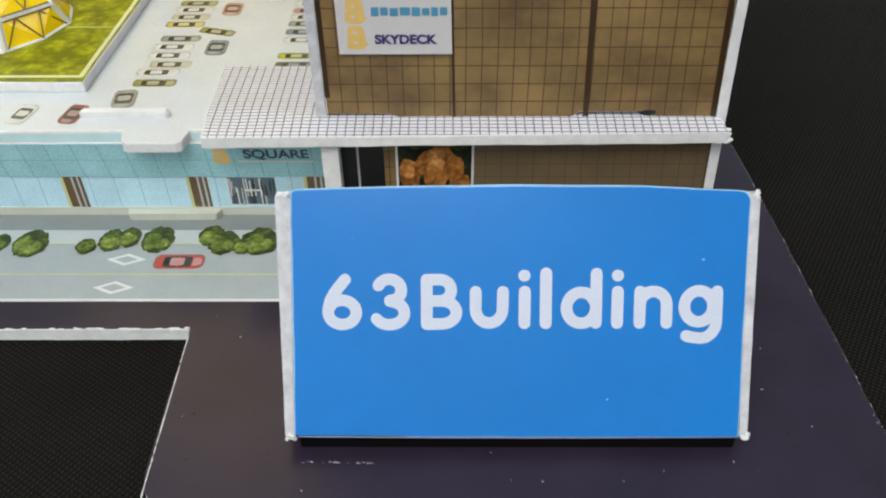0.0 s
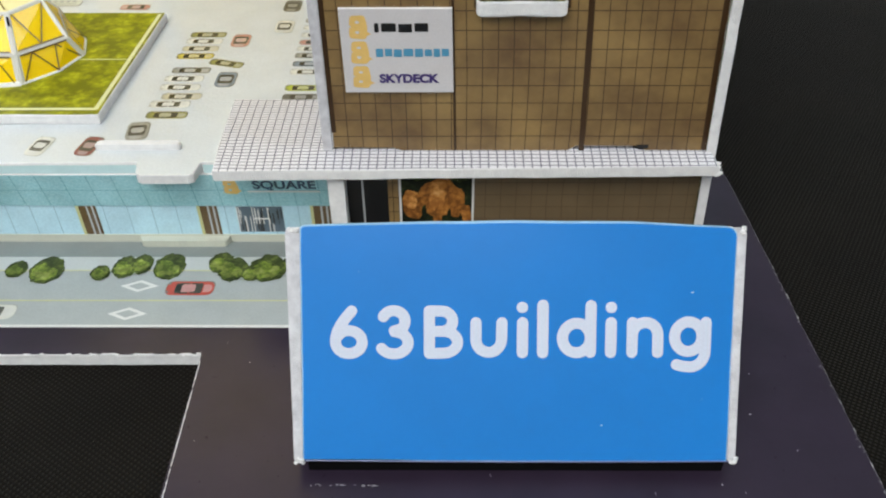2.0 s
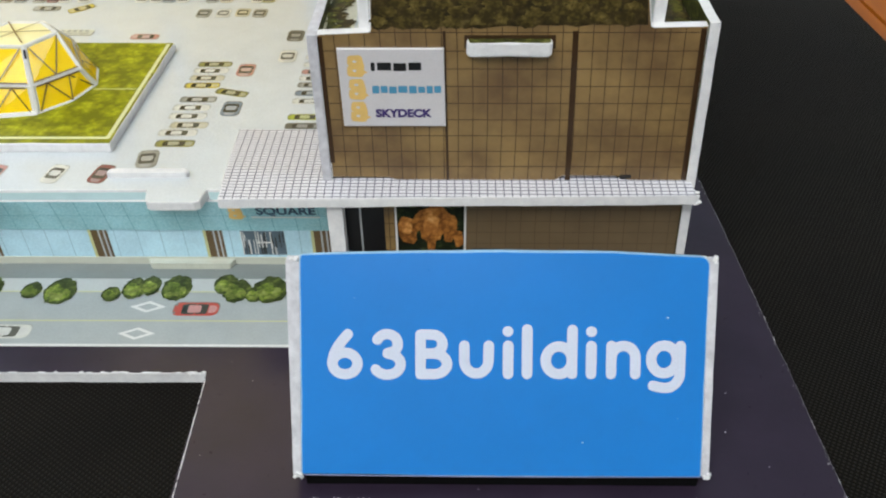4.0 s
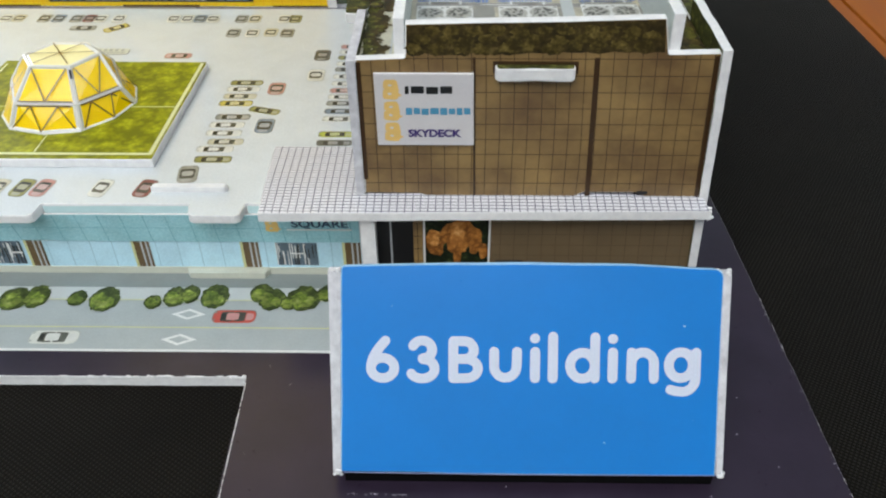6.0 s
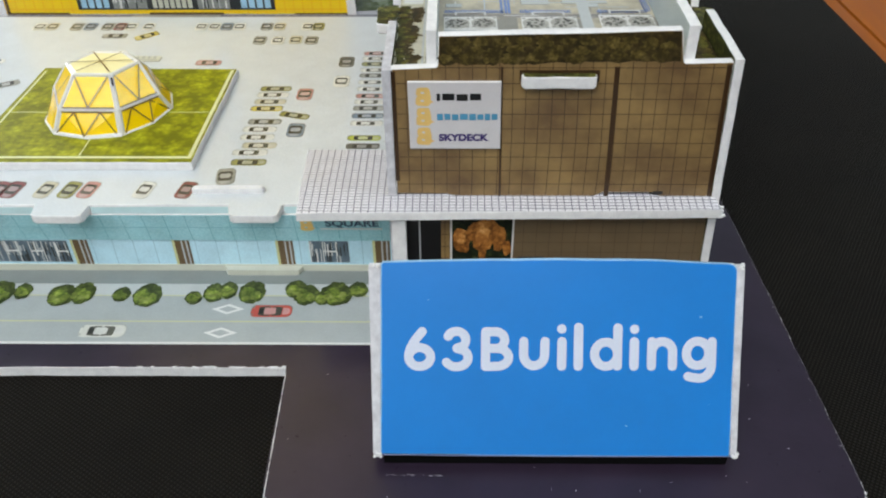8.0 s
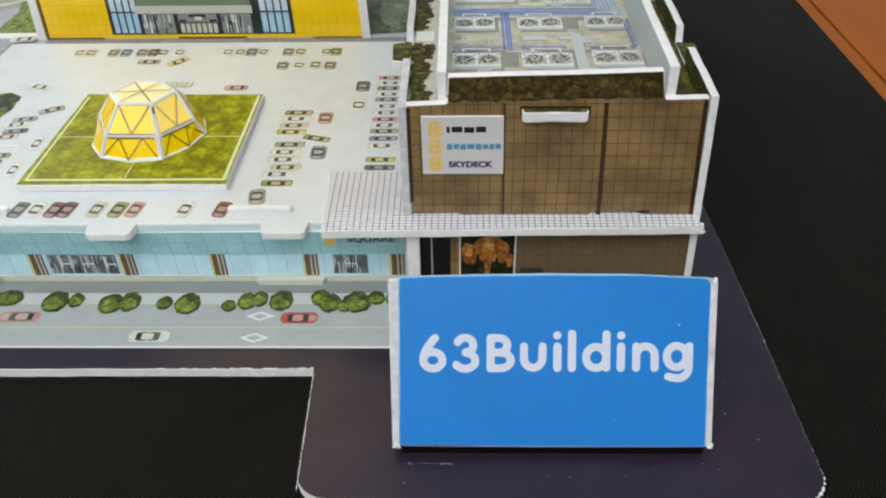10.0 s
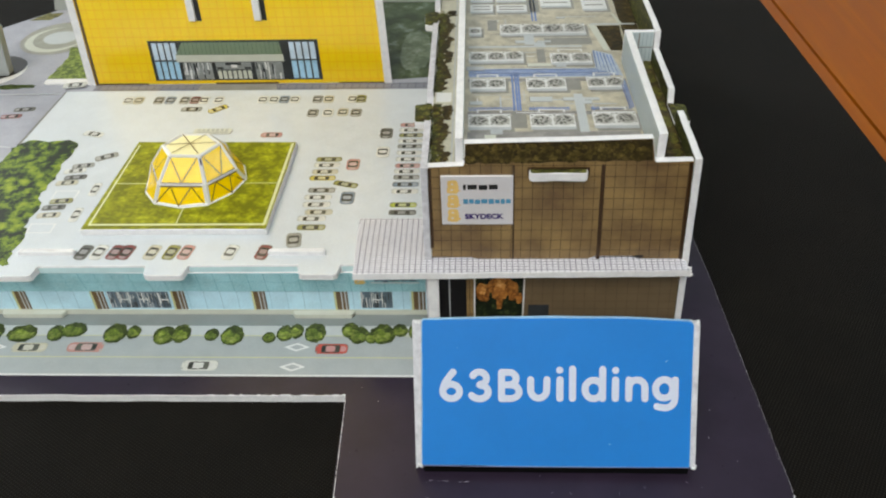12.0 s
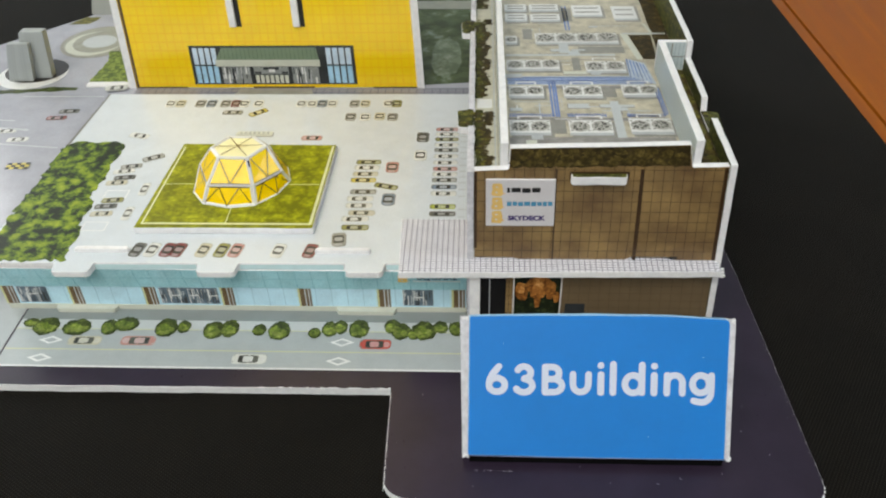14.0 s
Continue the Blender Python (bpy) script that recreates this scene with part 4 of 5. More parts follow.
# rounded bushes of the printed hedge, row over row
for k in range(33):
    rnd = random.Random(820 + k)
    row = k % 3
    x, z = -0.9 + 0.383 * (k // 3) + 0.13 * row + rnd.uniform(-0.05, 0.05), FTOP + 0.17 + 0.010 * (k // 3) + 0.15 * row + rnd.uniform(-0.04, 0.04)
    if x < 3.2:
        sheet("hedge_bush", [ellipse(x + 0.02, z - 0.03, 0.16, 0.10, 14, 0.3, k), ellipse(x, z, 0.15, 0.09, 16, 0.3, k + 50)], YF - 0.008, [HEDGE, HEDGEPALE], hall, axis="y", warp=splay, indices=[0, 1], thick=0.0015 + 0.0001 * (k % 7))
for bx, by, side in ((-1.95, 7.70, -1), (-1.95, 13.74, -1), (4.27, 7.62, 1)):
    o = round_corners([(bx, by - 0.55), (bx + side * 0.42, by - 0.50), (bx + side * 0.46, by + 0.42), (bx, by + 0.5)], [0, 0.08, 0.08, 0], 3)
    board("roof_tab", o if side > 0 else list(reversed(o)), ZB - 0.18, ZB + 0.03, SHRUB, hall, "foam tab with printed shrubs")
for k, (x, y) in enumerate(((-2.2, 7.4), (-2.05, 7.6), (-1.95, 7.9), (-2.1, 8.0), (-1.8, 7.6), (-2.2, 13.4), (-2.0, 13.7), (-1.9, 14.0), (-2.1, 14.1), (4.5, 7.5), (4.4, 7.9), (4.55, 7.8))):
    sheet("roof_shrub", [ellipse(x, y, 0.15, 0.16, 16, 0.3, k + 300), ellipse(x - 0.03, y + 0.03, 0.08, 0.08, 12, 0.3, k + 330)], ZB + 0.034, [(HEDGE, SHRUB)[k % 2], SHRUBPALE], hall, indices=[0, 1], thick=0.0015 + 0.0001 * k)


def unit(x0, x1, y0, y1, fans, base=WHITE):
    """A cooling unit printed on the roof: a white case with round fans, over a grey offset rectangle painted as its
    shadow.
    """
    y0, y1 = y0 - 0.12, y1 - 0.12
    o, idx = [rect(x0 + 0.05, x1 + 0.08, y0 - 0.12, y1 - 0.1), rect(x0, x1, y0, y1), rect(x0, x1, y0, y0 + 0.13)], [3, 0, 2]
    for k in range(fans):
        cx = x0 + (k + 0.5) * (x1 - x0) / fans
        r = min((x1 - x0) / fans, y1 - y0) * 0.47
        cy = (y0 + y1) / 2 + 0.06
        o.append(ellipse(cx, cy, r, r, 16)); idx.append(4)
        rnd = random.Random(round(1000 * cx + 77 * cy))
        for a in range(9):
            t = a * 2 * math.pi / 9 + rnd.uniform(-0.15, 0.15)
            q = rnd.uniform(0.48, 0.66)
            o.append(ellipse(cx + q * r * math.cos(t), cy + q * r * math.sin(t), r * rnd.uniform(0.22, 0.32), r * rnd.uniform(0.08, 0.14), 8, 0.3, a, t + 0.5)); idx.append(1)
        for a in range(4):
            t = math.pi / 4 + a * math.pi / 2
            o.append(ellipse(cx + 1.2 * r * math.cos(t), cy + 1.15 * r * math.sin(t), r * 0.16, r * 0.12, 6, 0.3, a)); idx.append(3)
        o.append(ellipse(cx, cy, r * 0.14, r * 0.14, 8)); idx.append(1)
    if fans == 2:
        c, w = (x0 + x1) / 2, (x1 - x0) * 0.30
        o += [rect(c - w, c + w, y1 + 0.14, y1 + 0.19), rect(c - w, c - w + 0.05, y1, y1 + 0.14), rect(c + w - 0.05, c + w, y1, y1 + 0.14)]
        idx += [0, 0, 0]
    if not fans:
        for k in (0.36, 0.70):
            o.append(rect(x0 + 0.1, x1 - 0.1, y0 + (y1 - y0) * k, y0 + (y1 - y0) * k + 0.09)); idx.append(3)
    sheet("cooling_unit", o, ZB, [base, FAN, SILVER, GREYUNIT, FANGREY], hall, "printed white cooling unit with fans and painted shadow", indices=idx, thick=0.002)


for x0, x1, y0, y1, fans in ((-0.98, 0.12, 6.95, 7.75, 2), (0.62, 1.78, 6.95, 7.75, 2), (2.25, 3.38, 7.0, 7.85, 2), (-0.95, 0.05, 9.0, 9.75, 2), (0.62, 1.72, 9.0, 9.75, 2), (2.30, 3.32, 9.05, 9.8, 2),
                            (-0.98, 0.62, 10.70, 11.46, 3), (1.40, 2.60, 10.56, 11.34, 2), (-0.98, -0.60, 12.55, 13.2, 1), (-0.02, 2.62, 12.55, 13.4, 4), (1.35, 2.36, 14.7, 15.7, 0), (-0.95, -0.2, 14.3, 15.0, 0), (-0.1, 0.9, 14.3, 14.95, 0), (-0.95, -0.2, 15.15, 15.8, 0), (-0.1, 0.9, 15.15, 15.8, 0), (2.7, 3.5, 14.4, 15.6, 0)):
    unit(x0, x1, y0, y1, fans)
def pipe(points, w=0.028, mat=None):
    """One printed pipe: a bent line of even width."""
    left, right = [], []
    p = [Vector(q) for q in points]
    for k, q in enumerate(p):
        d = (p[min(k + 1, len(p) - 1)] - p[max(k - 1, 0)]).normalized()
        left.append(tuple(q + Vector((-d.y, d.x)) * w))
        right.append(tuple(q - Vector((-d.y, d.x)) * w))
    n = len(p)
    verts = [(*q, ZB + 0.006) for q in left + right]
    mesh_object("roof_pipe", verts, [(n + k, n + k + 1, k + 1, k) for k in range(n - 1)], [mat or PIPEBLUE], parent=hall)


# grey bands paint in the shade along the rows of cooling units
sheet("unit_shade_band", [rect(-1.0, 3.36, 6.35, 6.74), rect(-1.0, 3.36, 7.58, 7.78), rect(-1.0, 3.3, 9.44, 9.62)], ZB, [BANDGREY], hall, "blue-grey band painted as the shade beside the cooling units", thick=0.0008)
# pale blue areas paint the glow round the main pipes
sheet("pipe_glow", [rect(-0.98, 3.0, 9.70, 10.24)], ZB, [PIPEPALE], hall, "pale blue glow painted under the pipes", thick=0.002)
sheet("pipe_glow", [[(2.64, 10.2), (3.36, 9.7), (3.20, 11.1), (2.66, 11.4)]], ZB, [PIPEPALE], hall, thick=0.003)
for k in range(6):
    pipe([(-0.98, 10.16 - 0.075 * k), (2.68 + 0.11 * k, 10.16 - 0.075 * k), (2.70 + 0.09 * k, 11.36 - 0.07 * k)], 0.022, PIPEBLUE if k % 3 else NAVYPIPE)
for k in range(3):
    pipe([(-0.98, 7.84 + 0.06 * k), (0.28, 7.84 + 0.06 * k)], 0.018)
    pipe([(0.62, 7.84 + 0.06 * k), (1.7, 7.84 + 0.06 * k)], 0.018)
    pipe([(2.25, 7.84 + 0.06 * k), (3.28 + 0.05 * k, 7.84 + 0.06 * k), (3.24 + 0.05 * k, 9.46)], 0.02, PIPEBLUE if k else NAVYPIPE)
for x, y0, y1 in ((0.24, 7.8, 9.9), (0.33, 7.8, 9.9), (0.40, 7.8, 9.9), (1.03, 13.5, 15.5), (1.14, 13.5, 15.5)):
    pipe([(x, y0), (x, y1)])
for box in (rect(0.17, 0.54, 6.9, 7.66), rect(1.80, 2.12, 8.92, 9.5), rect(1.02, 1.26, 10.6, 11.46), rect(1.3, 2.72, 11.78, 12.25), rect(0.9, 1.3, 14.2, 15.3), rect(-0.4, -0.1, 12.8, 13.6)):
    sheet("roof_box", [box], ZB, [GREYUNIT], hall, "grey printed roof box")
for walkway in (rect(1.86, 2.10, 6.7, 8.7), rect(-0.98, 2.4, 11.6, 11.72), rect(0.7, 1.0, 11.8, 12.5)):
    sheet("roof_walkway", [walkway], ZB, [PAVE], hall)

for k in range(15):
    rnd = random.Random(500 + k)
    cx, cy = rnd.uniform(-0.85, 3.1), (8.25, 10.4, 11.95, 13.6, 8.4, 6.6)[k % 6] + rnd.uniform(-0.2, 0.2)
    w, h = rnd.uniform(0.08, 0.35), rnd.uniform(0.04, 0.16)
    sheet("roof_duct", [rect(cx - w - 0.02, cx + w, cy - h - 0.03, cy + h - 0.02), rect(cx - w, cx + w, cy - h, cy + h)], ZB, [GREYUNIT, (PAVE, SILVER, PAVE, CREAM)[k % 4]], hall, indices=[0, 1], thick=0.0025 + 0.0002 * k)

for k in range(46):
    rnd = random.Random(1500 + k)
    x, y = rnd.uniform(-0.95, 2.6), rnd.uniform(6.4, 14.8)
    if k % 4:
        line = rect(x, min(3.3, x + rnd.uniform(0.3, 1.5)), y, y + rnd.uniform(0.015, 0.04))
    else:
        line = rect(x, x + rnd.uniform(0.02, 0.04), y, y + rnd.uniform(0.3, 0.8))
    sheet("roof_line", [line], ZB, [(SILVER, PIPEPALE, BANDGREY, GREYUNIT, WHITE)[k % 5]], hall, thick=0.0010 + 0.00001 * k)

# ---- the gridded canopy ----
def rise(v):
    """The canopy climbs a little towards the wall that holds it."""
    return (v[0], v[1], v[2] + 0.075 * min(1.0, max(0.0, (v[1] - 4.42) / 0.42)))


can = round_corners([(-3.92, 4.31), (4.57, 4.45), (4.54, YF - 0.07), (4.44, YF + 0.01), (3.3, YF + 0.01), (3.15, YF + 0.19), (2.1, YF + 0.19), (1.95, YF + 0.01), (-0.75, YF + 0.01), (-0.9, YF + 0.19), (-1.9, YF + 0.19), (-2.1, YF), (-2.13, 6.58), (-3.97, 6.58)], [0] * 14, 3)
canopy = tagged(board("entrance_canopy", ragged(can, 0.3, 0.008, 41), 2.12, 2.32, LIGHTGRID, warp=rise), "white foam canopy with a printed grey grid", "canopy")
# the torn white fibres at its outer corner
for k in range(9):
    rnd = random.Random(70 + k)
    rod("torn_edge", (4.55, 4.47 + 0.02 * k, 2.12 + 0.02 * k), (4.61 + rnd.uniform(0, 0.05), 4.46 + 0.02 * k + rnd.uniform(-0.02, 0.02), 2.12 + rnd.uniform(0, 0.17)), 0.028, FOAM, canopy)
post = tagged(board("canopy_post", rect(-2.03, -1.75, 4.48, 4.78), 0.0, 2.12, FOAM, bevel=0.05), "white foam post under the canopy", "post")

# ---- the plate with the attractions' names ----
plate = thing("name_plate", "white printed name plate on a brown wall", "sign")
board("plate_board", [(-1.62, 3.54), (0.09, 3.54), (0.09, 4.96), (-1.63, 4.96)], YF - 0.07, YF - 0.004, PLATE, plate, axis="y", edge=FOAM, warp=splay, bevel=0.01)
YP = YF - 0.07
for ez in (4.66, 4.24, 3.82):
    emblem(-1.34, ez, 0.43, YP, plate, splay)


def letter_blocks(name, widths, x0, x1, z0, z1, mat):
    """Unlettered ink blocks of a brand's name, in its colour."""
    total, x, shapes = sum(widths) + 0.2 * (len(widths) - 1), x0, []
    s = (x1 - x0) / total
    for k, w in enumerate(widths):
        a, b = x, x + w * s
        low, high = z0 + 0.012 * (k % 2), z1 - 0.012 * ((k + 1) % 3 == 0)
        sheet(name, [round_corners(rect(a, b, low, high), [0.012] * 4, 2)], YP, [mat], plate, axis="y", warp=splay, thick=0.006)
        x = b + 0.2 * s


letter_blocks("ink_block", (0.35, 1.2, 1.1, 1.1), -1.10, -0.28, 4.58, 4.73, BLACK)
letter_blocks("ink_block", (0.9, 0.9, 1, 1.2, 1, 0.9, 0.8, 0.9), -1.10, 0.03, 4.17, 4.31, TINTBLUE)
lettering("lettering", "SKYDECK", -1.07, -0.13, 3.72, 3.88, YP, PURPLE, plate, splay, 0.045)

# ---- the gold tower ----
tower = thing("gold_tower", "tall gold paper model tower with printed glass entrance", "model building")
YT, ZT = 16.6, 1.30


def taper(v):
    return (v[0] + (-9.7 - v[0]) * 0.0075 * (v[2] - ZT), v[1], v[2])


def wedge(v):
    """The side walls run inwards towards the back."""
    x, y, z = taper(v)
    return (x + (0.4 if v[0] < -9 else -0.4) * (y - YT), y, z)


board("front_wall", ragged([(-15.22, ZT), (-4.2, ZT), (-4.2, 27), (-15.22, 27)], 0.8, 0.01, 51), YT, YT + 0.2, GOLD, tower, "gold printed tiled wall", axis="y", warp=taper)
for x0 in (-15.5, -4.2):
    board("side_wall", rect(YT - 0.05, YT + 4.2, ZT, 27), x0, x0 + 0.28, GOLD, tower, "gold side wall with white cut edge", axis="x", warp=wedge)
board("back_wall", rect(-13.5, -5.9, ZT, 27), YT + 4.0, YT + 4.2, GOLD, tower, axis="y", warp=taper)
board("tower_roof", [(-15.0, YT + 0.2), (-4.4, YT + 0.2), (-5.9, YT + 4.0), (-13.5, YT + 4.0)], 26.8, 27.0, GOLD, tower, warp=taper)
sheet("wall_foot", [rect(-15.22, -13.2, ZT + 0.001, ZT + 0.06), rect(-10.6, -8.2, ZT + 0.001, ZT + 0.07), rect(-5.9, -4.2, ZT + 0.001, ZT + 0.05), rect(-15.22, -15.12, ZT, 27)], YT, [BRONZE], tower, axis="y", warp=taper)
for sx in (-11.05, -8.68):
    board("floor_tab", rect(sx, sx + 0.24, 3.86, 9.0), YT - 0.16, YT, FOAM, tower, "white foam tab", axis="y", bevel=0.03)
    sheet("slot", [rect(sx + 0.24, sx + 0.42, 3.82, 9.0)], YT, [BLACK], tower, axis="y")
entrance = sheet("entrance", [rect(-12.88, -6.5, 1.46, 3.07)], YT, [DARKGLASS], tower, "printed glass entrance with green awning", axis="y", warp=taper)
for x0, x1 in ((-12.78, -11.82), (-7.62, -6.6)):
    w = (x1 - x0) / 4
    for k in range(4):
        for z0, z1, glass in ((1.52, 2.24, SKYPANE), (2.30, 2.98, PALEPANE)):
            sheet("pane", [rect(x0 + k * w + 0.03, x0 + (k + 1) * w - 0.03, z0, z1)], YT - 0.012, [glass], entrance, "pale blue printed pane", axis="y", warp=taper, thick=0.002)
sheet("awning", [[(-11.9, 2.5), (-7.88, 2.5), (-7.95, 3.0), (-11.6, 3.0)]], YT - 0.014, [AWNING], entrance, "green printed awning", axis="y", warp=taper)
sheet("awning_edge", [rect(-11.92, -7.86, 2.22, 2.5)], YT - 0.014, [CREAM], entrance, axis="y", warp=taper)
for x0, x1 in ((-11.72, -10.62), (-8.98, -7.95)):
    leaf, tones = [rect(x0, x1, 1.5, 2.2)], [0]
    rnd = random.Random(round(-10 * x0))
    for k in range(26):
        c, low = x0 + (x1 - x0) * rnd.random() * 0.95, rnd.choice((1.51, 1.51, 1.7, 1.9))
        leaf.append(rect(c, c + rnd.uniform(0.02, 0.07), low, min(2.19, low + rnd.uniform(0.15, 0.6))))
        tones.append(rnd.choice((0, 1, 1, 2, 2, 3)))
    sheet("door_leaf", leaf, YT - 0.014, [DOORGREY, DARKGLASS, WHITE, SILVER], entrance, "grey printed glass door with pale bars", axis="y", warp=taper, thick=0.0006, indices=tones)
door = [rect(-10.48, -9.12, 1.5, 2.2), rect(-10.48, -9.12, 1.9, 2.2)] + [rect(-10.44 + 0.19 * k, -10.30 + 0.19 * k, 1.52, 1.86) for k in range(7)] + [rect(-10.1, -9.5, 2.08, 2.18), rect(-9.9, -9.66, 1.98, 2.1), rect(-10.45, -10.2, 1.92, 2.0), rect(-9.4, -9.15, 1.92, 2.0)]
sheet("door_leaf", door, YT - 0.014, [DARKGLASS, DOORGREY, CREAM, WHITE], entrance, "cream printed door panels under a grey transom", axis="y", warp=taper, thick=0.0008, indices=[0, 1] + [2] * 7 + [0, 3, 0, 0])

# ---- the terrace round the tower ----
terrace = tagged(board("plaza_terrace", ragged([(-15.95, 7.2), (-15.60, 14.9), (-1.9, 14.9), (-1.9, 25.6), (-18.0, 25.6), (-22.7, 20.5), (-28, 12), (-28, 7.2)], 0.6, 0.01, 61), 0.02, ZT, PLAZA), "pale lilac-grey printed plaza board", "plaza", kind="structure")
sheet("paving_strip", [rect(-15.2, -1.95, 14.92, YT - 0.02)], ZT, [STRIPGRID], terrace, "grey gridded paving")
# grey wedge painted as the entrance's reflection in the glossy paving
sheet("entrance_reflection", [[(-11.4, 15.3), (-8.0, 15.3), (-8.3, 16.55), (-11.1, 16.55)]], ZT + 0.006, [GREYUNIT], terrace, "dark grey painted reflection of the entrance on the paving")
# the pale ellipses and far band paint a glossy reflection into the green
sheet("green_patch", [[(-4.25, YT + 0.2), (-1.95, YT + 0.45), (-1.95, 25.5), (-7.6, 25.5)], [(-4.26, YT + 0.15), (-3.9, YT + 0.3), (-6.4, 25.3), (-7.4, 25.3)], ellipse(-3.15, 19.3, 0.62, 1.9, 30, 0.08, 3), ellipse(-3.1, 18.9, 0.42, 1.2, 26, 0.1, 4), [(-5.4, 24.3), (-1.96, 24.2), (-1.96, 25.2), (-5.8, 25.2)]], ZT, [GREENGREY, HEDGE, GREENMID, PATHBEIGE], terrace, "dull green printed ground with a pale painted reflection", indices=[0, 1, 2, 2, 3])
rx, ry = -18.38, 20.86
sheet("ring_path", [ellipse(rx, ry, 1.56, 1.62, 44), ellipse(rx + 0.02, ry + 0.02, 1.47, 1.52, 44), ellipse(rx - 0.1, ry - 0.15, 1.22, 1.22, 40), ellipse(rx + 0.04, ry, 1.08, 1.08, 40), ellipse(rx + 0.08, ry + 0.03, 0.73, 0.64, 36)], ZT, [GREYUNIT, PATHBEIGE, CREAM, PAVE], terrace, "beige printed ring path", indices=[0, 1, 2, 1, 3], thick=0.003)
sheet("lawn", [ragged([(-17.36, 17.12), (-15.35, 17.12), (-14.6, 19.95), (-17.5, 19.95), (-17.25, 18.9)], 0.2, 0.06, 63)], ZT, [TREE], terrace, "printed green shrub bed")
sheet("lawn", [ragged([(-20.9, 15.98), (-19.2, 16.26), (-17.6, 16.42), (-17.6, 16.62), (-18.6, 16.72), (-19.3, 16.52), (-20.9, 16.4)], 0.2, 0.05, 64)], ZT, [DARKTREE], terrace, "dark printed hedge before the pool")
sheet("lawn", [ragged([(-20.45, 22.72), (-19.5, 22.75), (-19.2, 23.5), (-19.85, 23.55)], 0.2, 0.06, 65)], ZT, [SHRUBPALE], terrace, "olive printed shrubs")
board("low_wall", round_corners([(-17.32, 16.66), (-15.53, 16.66), (-15.5, 17.06), (-17.36, 17.06)], [0.08] * 4, 3), ZT, ZT + 0.04, FOAM, terrace, "white low kerb")
car(terrace, -16.02, 16.50, ZT + 0.06, "white", 8, 0.85, 0.42)
for x, y, c in ((-17.22, 14.75, "dark"), (-17.5, 14.24, "darkred"), (-19.0, 13.3, "white"), (-18.3, 12.7, "white")):
    car(terrace, x, y, ZT, c, 5, 0.75, 0.3)
sheet("bay_line", [[(-20.5, 13.55), (-18.2, 13.30), (-18.2, 13.42), (-20.5, 13.68)], [(-20.2, 12.5), (-16.6, 12.1), (-16.6, 12.16), (-20.2, 12.58)], rect(-19.5, -16.3, 15.86, 15.92), [(-20.4, 14.1), (-19.0, 13.98), (-19.0, 14.04), (-20.4, 14.17)]], ZT, [SILVER], terrace)
sheet("taxi_marking", [rect(-17.9 + 0.16 * a, -17.74 + 0.16 * a, 10.75 + 0.13 * b, 10.88 + 0.13 * b) for a in range(5) for b in range(3)], ZT, [BLACK, CARMATS["yellow"]], terrace, indices=[(a + b) % 2 for a in range(5) for b in range(3)], thick=0.004)
sheet("dark_pool", [ellipse(-19.93, 17.80, 1.38, 1.32, 40), ellipse(-19.90, 18.10, 1.26, 1.08, 40)], ZT, [WHITE, HOLE], terrace, "dark round pool with pale rim", indices=[0, 1])


def slab(x0, x1, y0, y1, h, tilt):
    board("sculpture_slab", rect(x0, x1, y0, y1), ZT, ZT + h, STONE, sculpture, "grey foam slab", edge=STONE, bevel=0.05, warp=lambda v: (v[0] + (v[0] - x0) / (x1 - x0) * (v[2] - ZT) * tilt + (v[2] - ZT) * 0.26, v[1], v[2]))


sculpture = thing("slab_sculpture", "pair of tall grey slabs standing in a dark pool", "sculpture")
slab(-20.22, -18.98, 17.42, 17.8, 1.98, -0.15)
slab(-20.62, -19.62, 17.14, 17.40, 1.60, -0.1)
sculpture = thing("slab_sculpture", "tall grey slab beside the gold tower", "sculpture")
slab(-19.75, -18.6, 23.8, 24.3, 2.6, 0.0)

# ---- the blue sign in front ----
sign = thing("blue_name_sign", "blue slanted foam sign with white rounded lettering", "sign")
SY, SZ, LEN = 1.82, 2.775, 3.32
ux = Vector((1, 0, 0))
uu = Vector((0, SY, SZ)).normalized()
un = ux.cross(uu).normalized()
origin = Vector((0, 0, 0.325))


def on_sign(x, u, h=0.0):
    return tuple(origin + ux * x + uu * u + un * h)


panel_outline = round_corners([(-2.03, 0.0), (1.0, -0.03), (3.99, -0.01), (4.02, LEN), (2.6, LEN + 0.07), (1.0, LEN + 0.085), (-0.6, LEN + 0.06), (-2.01, LEN + 0.02)], [0.02, 0, 0.02, 0.13, 0, 0, 0, 0.05], 4)


def sign_warp(v):
    return on_sign(v[0], v[1], v[2])


board("front_panel", ragged(panel_outline, 0.4, 0.006, 71), -0.2, 0.0, BLUE, sign, "glossy blue printed panel", warp=sign_warp, bevel=0.025, edge=PALEBLUE)
side_outline = [(0.0, 0.32), (1.80, 3.02), (1.95, 3.0), (2.9, 0.0), (0.35, 0.0)]
board("side_panel", ragged(side_outline, 0.25, 0.012, 72), -2.17, -2.03, FOAM, sign, "white foam side panel", axis="x", edge=GREYFOAM, bevel=0.012, warp=lambda v: (v[0] + (0.025 if v[0] < -2.1 else 0.0) - 0.025 * v[2] * (v[0] < -2.1) + 0.007 * v[2] * (v[0] > -2.1), v[1], v[2]))
board("side_panel", ragged(side_outline, 0.25, 0.012, 73), 4.0, 4.10, FOAM, sign, "white foam side panel", axis="x", edge=GREYFOAM, bevel=0.012, warp=lambda v: (v[0] + 0.016 * v[2] * (v[0] > 4.06), v[1], v[2]))
board("back_panel", rect(-2.0, 4.0, 0.0, 3.0), 2.7, 2.85, FOAM, sign, axis="y", warp=lambda v: (v[0], v[1] - v[2] * 0.29, v[2]))
